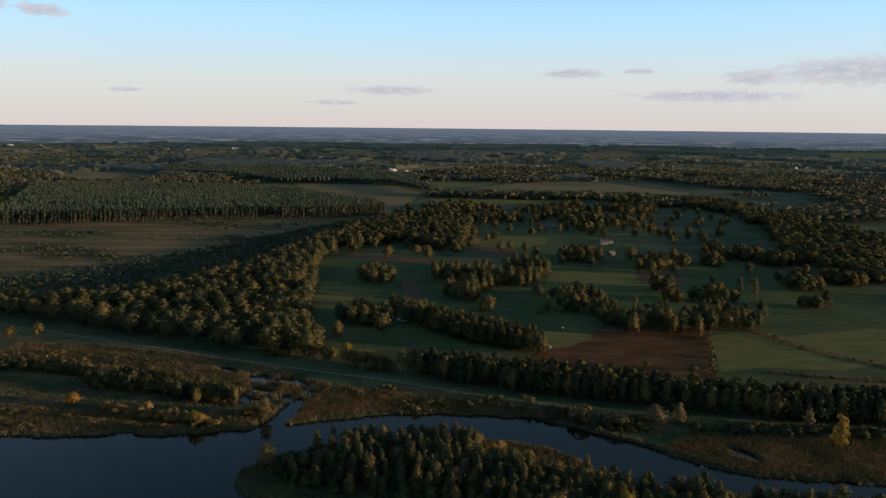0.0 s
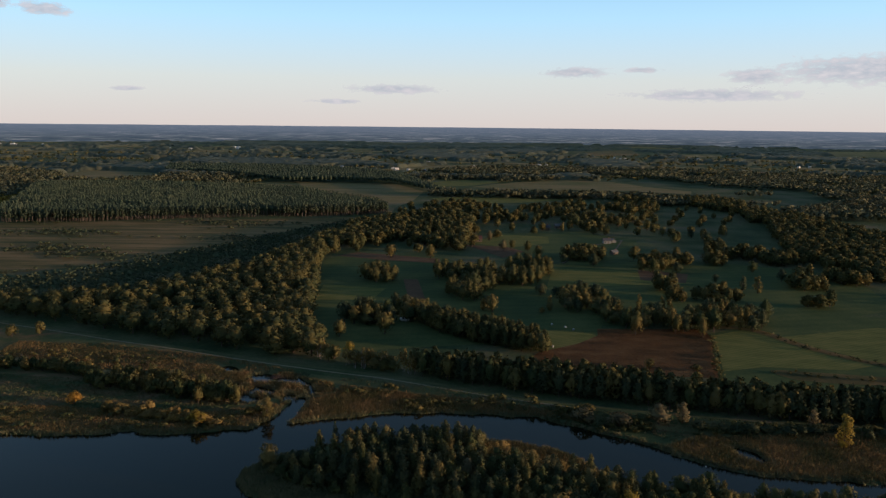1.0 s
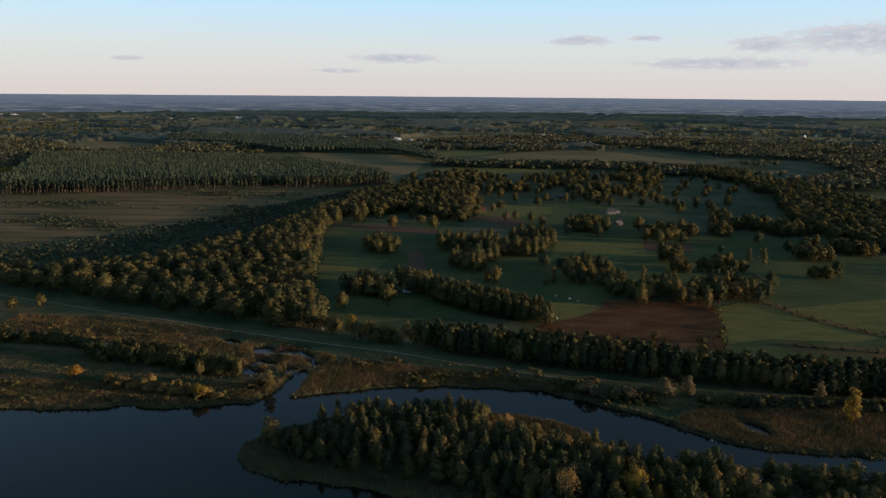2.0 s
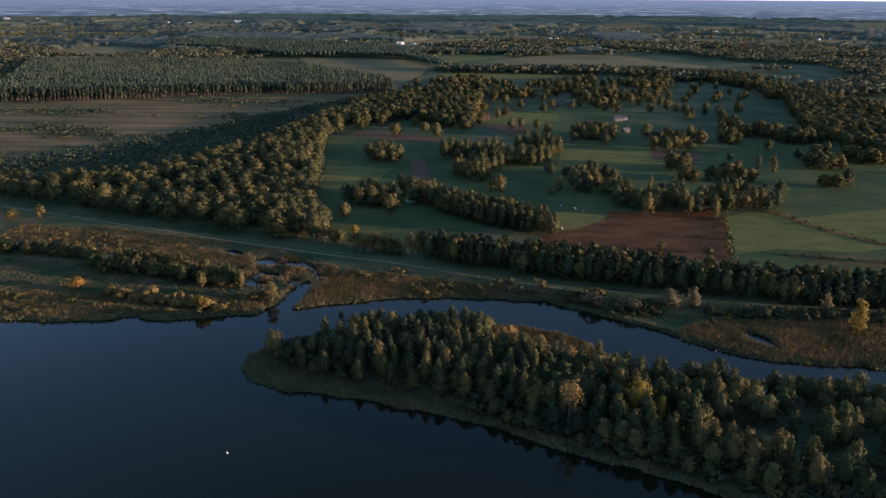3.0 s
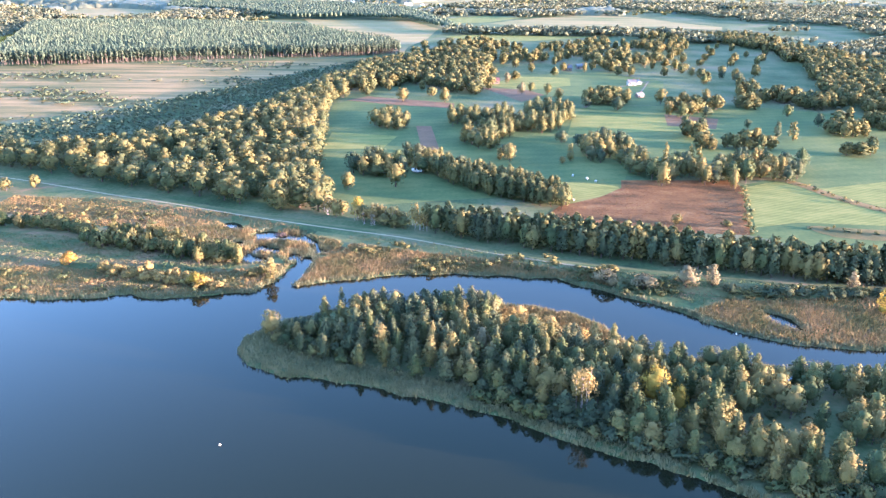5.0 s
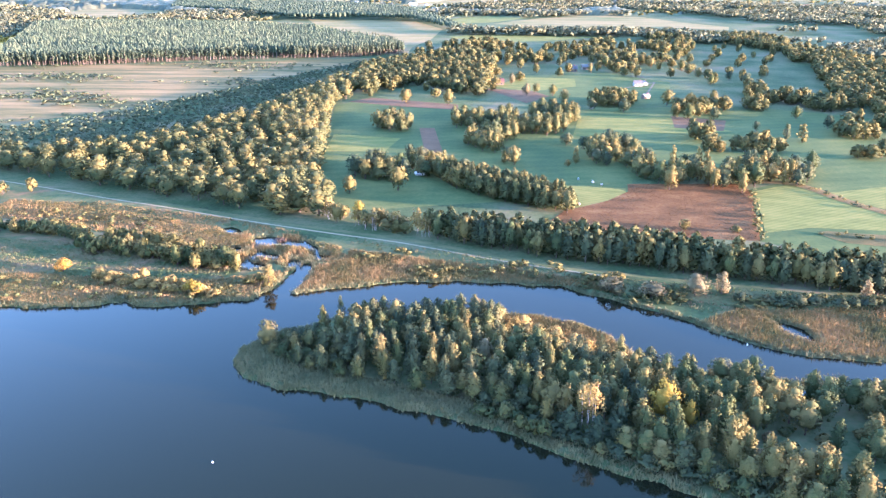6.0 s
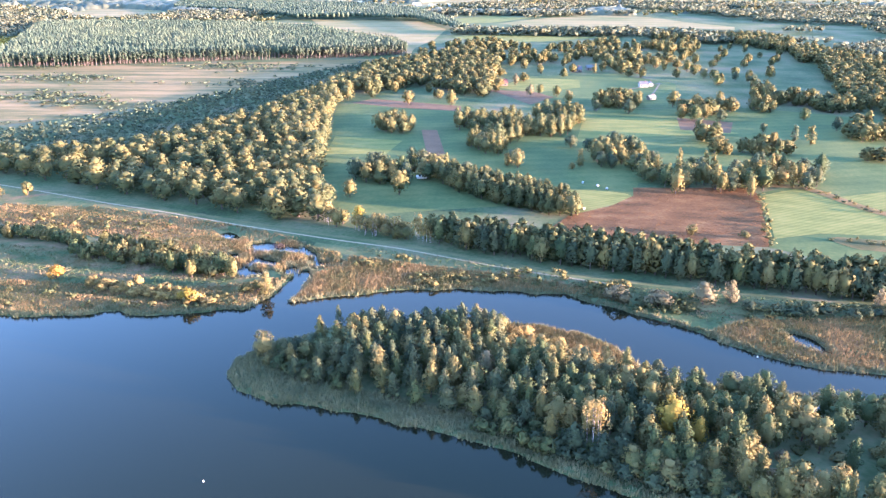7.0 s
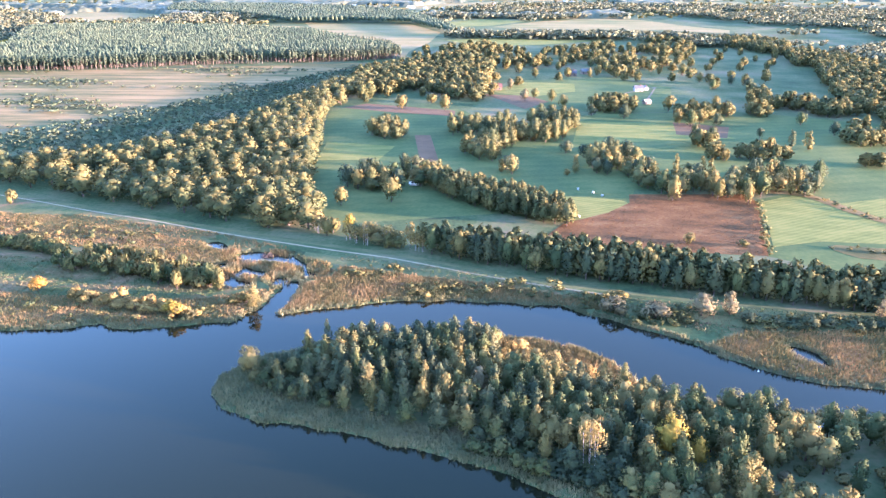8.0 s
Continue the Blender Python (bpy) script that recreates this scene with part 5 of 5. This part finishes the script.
faces = np.array([(0, 1, 5), (0, 5, 4), (1, 2, 6), (1, 6, 5), (2, 3, 7), (2, 7, 6), (3, 0, 4), (3, 4, 7), (4, 5, 9), (4, 9, 8), (7, 8, 9), (7, 9, 6), (4, 8, 7), (5, 6, 9)])
strewn("far_buildings", [(cube, faces)], np.array(q), np.array([(rng.uniform(7, 12) * (1 + y / 9000), rng.uniform(3.2, 4.6)) for x, y in q]), M["pale_wall"], "pale distant farm buildings among the woods", "buildings")

# ---- distance: self-lit land in painted haze up to the true horizon, and clouds ----
hz = bpy.data.materials.new("painted_hazy_distance")
hz.use_nodes = True
t = hz.node_tree
t.nodes.remove(t.nodes["Principled BSDF"])
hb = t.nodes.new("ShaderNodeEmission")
hg = t.nodes.new("ShaderNodeNewGeometry")
# the land beyond lies flat: a place on the backdrop stands for the ground farther out along the same line
hx = t.nodes.new("ShaderNodeSeparateXYZ")
h1 = t.nodes.new("ShaderNodeMath")
h1.operation = "SUBTRACT"
h1.inputs[0].default_value = 112.0
h2 = t.nodes.new("ShaderNodeMath")
h2.operation = "DIVIDE"
h2.inputs[0].default_value = 1.1
hm = t.nodes.new("ShaderNodeVectorMath")
hm.operation = "SCALE"
t.links.new(hx.outputs["Z"], h1.inputs[1])
t.links.new(h1.outputs[0], h2.inputs[1])
t.links.new(h2.outputs[0], hm.inputs["Scale"])
hn = t.nodes.new("ShaderNodeTexNoise")
hn.inputs["Scale"].default_value, hn.inputs["Detail"].default_value, hn.inputs["Roughness"].default_value = 0.5, 9, 0.72
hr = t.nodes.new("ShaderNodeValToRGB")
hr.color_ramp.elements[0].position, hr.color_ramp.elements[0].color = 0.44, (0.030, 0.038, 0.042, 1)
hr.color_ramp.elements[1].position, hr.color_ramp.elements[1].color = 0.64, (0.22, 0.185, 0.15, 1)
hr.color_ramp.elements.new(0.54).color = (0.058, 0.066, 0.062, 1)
# haze painted into the emission: the colour pales with height
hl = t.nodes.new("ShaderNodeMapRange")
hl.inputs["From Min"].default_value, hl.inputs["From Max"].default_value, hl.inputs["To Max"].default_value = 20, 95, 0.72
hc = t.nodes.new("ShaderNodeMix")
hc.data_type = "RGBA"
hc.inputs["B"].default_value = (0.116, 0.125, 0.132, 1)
t.links.new(hg.outputs["Position"], hm.inputs[0])
t.links.new(hg.outputs["Position"], hx.inputs[0])
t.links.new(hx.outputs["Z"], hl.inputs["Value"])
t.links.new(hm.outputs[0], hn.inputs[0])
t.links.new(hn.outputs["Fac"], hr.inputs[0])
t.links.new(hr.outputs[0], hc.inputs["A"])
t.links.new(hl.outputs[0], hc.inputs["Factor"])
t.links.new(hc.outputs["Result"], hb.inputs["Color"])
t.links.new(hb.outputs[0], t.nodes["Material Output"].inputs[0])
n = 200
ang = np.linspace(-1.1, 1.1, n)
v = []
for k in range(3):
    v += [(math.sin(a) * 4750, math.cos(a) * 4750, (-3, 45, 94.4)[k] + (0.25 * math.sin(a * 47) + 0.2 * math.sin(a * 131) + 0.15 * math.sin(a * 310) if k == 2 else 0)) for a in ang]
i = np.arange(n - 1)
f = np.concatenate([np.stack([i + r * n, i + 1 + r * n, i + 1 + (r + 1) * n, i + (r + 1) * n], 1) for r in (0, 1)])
tagged(new("backdrop", mesh("backdrop", v, f, hz, True)), "glowing backdrop of far land with painted blue haze at the horizon", "distance", kind="structure")


# ---- glowing sheets for low evening haze and thin clouds, far behind everything ----
def glow(name, stops, fade):
    """An emissive sheet that paints haze over the sky: colour and density run with height."""
    m = bpy.data.materials.new(name)
    m.use_nodes = True
    n, l = m.node_tree.nodes, m.node_tree.links
    n.remove(n["Principled BSDF"])
    g, x = n.new("ShaderNodeNewGeometry"), n.new("ShaderNodeSeparateXYZ")
    l.new(g.outputs["Position"], x.inputs[0])
    r = n.new("ShaderNodeMapRange")
    r.inputs["From Min"].default_value, r.inputs["From Max"].default_value = 95, 1500
    l.new(x.outputs["Z"], r.inputs["Value"])
    c, d = n.new("ShaderNodeValToRGB"), n.new("ShaderNodeValToRGB")
    for ramp, rows in ((c, stops), (d, fade)):
        el_ = ramp.color_ramp.elements
        for k, (p, col) in enumerate(rows):
            q = el_[k] if k < 2 else el_.new(p)
            q.position, q.color = p, (*col, 1)
        l.new(r.outputs[0], ramp.inputs[0])
    e, t, mix = n.new("ShaderNodeEmission"), n.new("ShaderNodeBsdfTransparent"), n.new("ShaderNodeMixShader")
    l.new(c.outputs[0], e.inputs[0])
    l.new(d.outputs[0], mix.inputs[0])
    l.new(t.outputs[0], mix.inputs[1])
    l.new(e.outputs[0], mix.inputs[2])
    l.new(mix.outputs[0], n["Material Output"].inputs[0])
    return m


def sheet(name, radius, a0, a1, z0, z1, mat, label, category, cols=60, lines=8):
    a, z = np.meshgrid(np.linspace(a0, a1, cols), np.linspace(z0, z1, lines))
    k = np.arange(a.size).reshape(a.shape)
    q = np.stack([k[:-1, :-1], k[:-1, 1:], k[1:, 1:], k[1:, :-1]], -1).reshape(-1, 4)
    v = np.stack([np.sin(a) * radius, np.cos(a) * radius, z], -1).reshape(-1, 3)
    return tagged(new(name, mesh(name, v, q, mat, True)), label, category, kind="structure")


# sheet added to brighten the low sky above the sky texture's own level
veil = glow("painted_evening_haze", [(0.0, (0.525, 0.418, 0.302)), (0.2, (0.545, 0.51, 0.39)), (0.45, (0.435, 0.605, 0.61)), (1.0, (0.235, 0.475, 0.70))],
            [(0.0, (0.95,) * 3), (0.3, (0.8,) * 3), (0.55, (0.65,) * 3), (1.0, (0.0,) * 3)])
sheet("sky_glow_sheet", 4860, -1.0, 1.0, 60, 1500, veil, "glowing sheet painting pink to pale blue evening haze on the low sky", "sky")


def cloud(az_, z, half, tall, seed, tone):
    m = bpy.data.materials.new("cloud")
    m.use_nodes = True
    n, l = m.node_tree.nodes, m.node_tree.links
    n.remove(n["Principled BSDF"])
    tc = n.new("ShaderNodeTexCoord")
    ln = n.new("ShaderNodeVectorMath")
    ln.operation = "LENGTH"
    l.new(tc.outputs["Object"], ln.inputs[0])
    mp = n.new("ShaderNodeMapping")
    mp.inputs["Scale"].default_value = (half / 90, 1, tall / 32)
    mp.inputs["Location"].default_value = (seed * 3.7, 0, seed)
    l.new(tc.outputs["Object"], mp.inputs[0])
    no = n.new("ShaderNodeTexNoise")
    no.inputs["Scale"].default_value, no.inputs["Detail"].default_value, no.inputs["Roughness"].default_value = 1.0, 7, 0.6
    l.new(mp.outputs[0], no.inputs["Vector"])
    ma = n.new("ShaderNodeMath")
    ma.operation = "MULTIPLY_ADD"
    l.new(ln.outputs["Value"], ma.inputs[0])
    ma.inputs[1].default_value = -0.55
    l.new(no.outputs["Fac"], ma.inputs[2])
    r = n.new("ShaderNodeMapRange")
    r.inputs["From Min"].default_value, r.inputs["From Max"].default_value, r.inputs["To Max"].default_value = 0.08, 0.28, 0.85
    l.new(ma.outputs[0], r.inputs["Value"])
    e, t, mix = n.new("ShaderNodeEmission"), n.new("ShaderNodeBsdfTransparent"), n.new("ShaderNodeMixShader")
    # cloud light is emitted; sunlit parts painted paler and pinker by the noise
    rp = n.new("ShaderNodeValToRGB")
    rp.color_ramp.elements[0].position, rp.color_ramp.elements[0].color = 0.42, (*tone, 1)
    rp.color_ramp.elements[1].position, rp.color_ramp.elements[1].color = 0.68, (tone[0] * 1.45, tone[1] * 1.3, tone[2] * 1.2, 1)
    l.new(no.outputs["Fac"], rp.inputs[0])
    l.new(rp.outputs[0], e.inputs[0])
    l.new(r.outputs[0], mix.inputs[0])
    l.new(t.outputs[0], mix.inputs[1])
    l.new(e.outputs[0], mix.inputs[2])
    l.new(mix.outputs[0], n["Material Output"].inputs[0])
    k = 9
    gx_, gz_ = np.meshgrid(np.linspace(-1, 1, k), np.linspace(-1, 1, k))
    i_ = np.arange(k * k).reshape(k, k)
    q = np.stack([i_[:-1, :-1], i_[:-1, 1:], i_[1:, 1:], i_[1:, :-1]], -1).reshape(-1, 4)
    ob = new("cloud", mesh("cloud", np.stack([gx_, 0.05 * gx_ ** 2, gz_], -1).reshape(-1, 3), q, m, True))
    ob.matrix_world = Matrix.LocRotScale((math.sin(az_) * 4800, math.cos(az_) * 4800, z), Euler((0, 0, -az_)), (half, 60, tall))
    tagged(ob, "thin grey pink evening cloud low in the sky", "cloud", "evening clouds", "structure")


for k, (az_, z, half, tall) in enumerate([(0.47, 415, 640, 110), (-0.065, 313, 380, 40), (0.155, 417, 270, 44), (0.315, 288, 680, 50), (-0.455, 690, 190, 52), (-0.51, 705, 170, 50),
                                          (-0.375, 290, 130, 18), (-0.135, 238, 220, 20), (0.235, 428, 150, 22), (0.36, 390, 220, 66)]):
    cloud(az_, z, half, tall, k + 1, (0.35, 0.325, 0.28))


# ---- parked cars and the brush heap ----
def car(x, y, turn, paint, label):
    e = new("parked_car")
    e.matrix_world = pose(x, y, float(height(np.array([x]), np.array([y]))[0]) + 0.12, 0, 0, turn)
    bm = box(-2.15, -0.88, 0.28, 2.15, 0.88, 0.95)
    bmesh.ops.bevel(bm, geom=bm.edges[:], offset=0.14, segments=2, affect="EDGES")
    body = part("body", bm, paint, e)
    bm = box(-1.35, -0.76, 0.9, 1.0, 0.76, 1.48)
    for v in bm.verts:
        if v.co.z > 1.2:
            v.co.x *= 0.74
            v.co.y *= 0.86
    bmesh.ops.bevel(bm, geom=bm.edges[:], offset=0.06, segments=1, affect="EDGES")
    part("cabin", bm, paint, e)
    for sy in (-1, 1):
        part("window", box(-1.0, sy * 0.76 - 0.03, 1.0, 0.65, sy * 0.76 + 0.03, 1.32), "glass", e)
        part("headlight", box(2.12, sy * 0.62 - 0.14, 0.6, 2.18, sy * 0.62 + 0.14, 0.76), "bale", e)
        for sx in (-1.3, 1.3):
            bm = bmesh.new()
            bmesh.ops.create_cone(bm, cap_ends=True, segments=16, radius1=0.33, radius2=0.33, depth=0.22, matrix=pose(sx, sy * 0.82, 0.33, 90))
            w = part("wheel", bm, "tyre", e)
            bm = bmesh.new()
            bmesh.ops.create_cone(bm, cap_ends=True, segments=12, radius1=0.19, radius2=0.19, depth=0.24, matrix=pose(sx, sy * 0.82, 0.33, 90))
            part("rim", bm, "roof_grey", w)
    return tagged(e, label, "car", "parked cars")


M["tyre"] = plain("tyre_rubber", (0.03, 0.03, 0.03), 0.9)
M["car_red"] = plain("dull_red_car_paint", (0.35, 0.12, 0.10), 0.4)
M["car_blue"] = plain("blue_grey_car_paint", (0.16, 0.22, 0.28), 0.4)
car(104.5, 236.5, 15, "car_red", "dull red car parked among island trees")
car(99.5, 237.5, 20, "car_blue", "blue grey car parked among island trees")


def brush_heap(x, y):
    r = np.random.default_rng(5)
    pieces = []
    for _ in range(150):
        a, o = r.uniform(0, 6.28), r.uniform(0, 2.6)
        b = r.uniform(0, 6.28)
        h = 1.5 * (1 - o / 3.2)
        p0 = (math.cos(a) * o * 1.5, math.sin(a) * o, max(0.0, h * r.uniform(0.1, 1)))
        p1 = (p0[0] + math.cos(b) * 1.4, p0[1] + math.sin(b) * 1.4, p0[2] + r.uniform(-0.3, 0.3))
        pieces.append(limb(p0, p1, 0.07, 0.03, 4))
    v, f = joined(pieces)
    ob = new("brush_heap", mesh("brush_heap", v, f, M["bark"]))
    ob.matrix_world = pose(x, y, 0.0)
    tagged(ob, "dark heap of dead branches standing in the pond", "brush heap")


brush_heap(-79, 364.5)
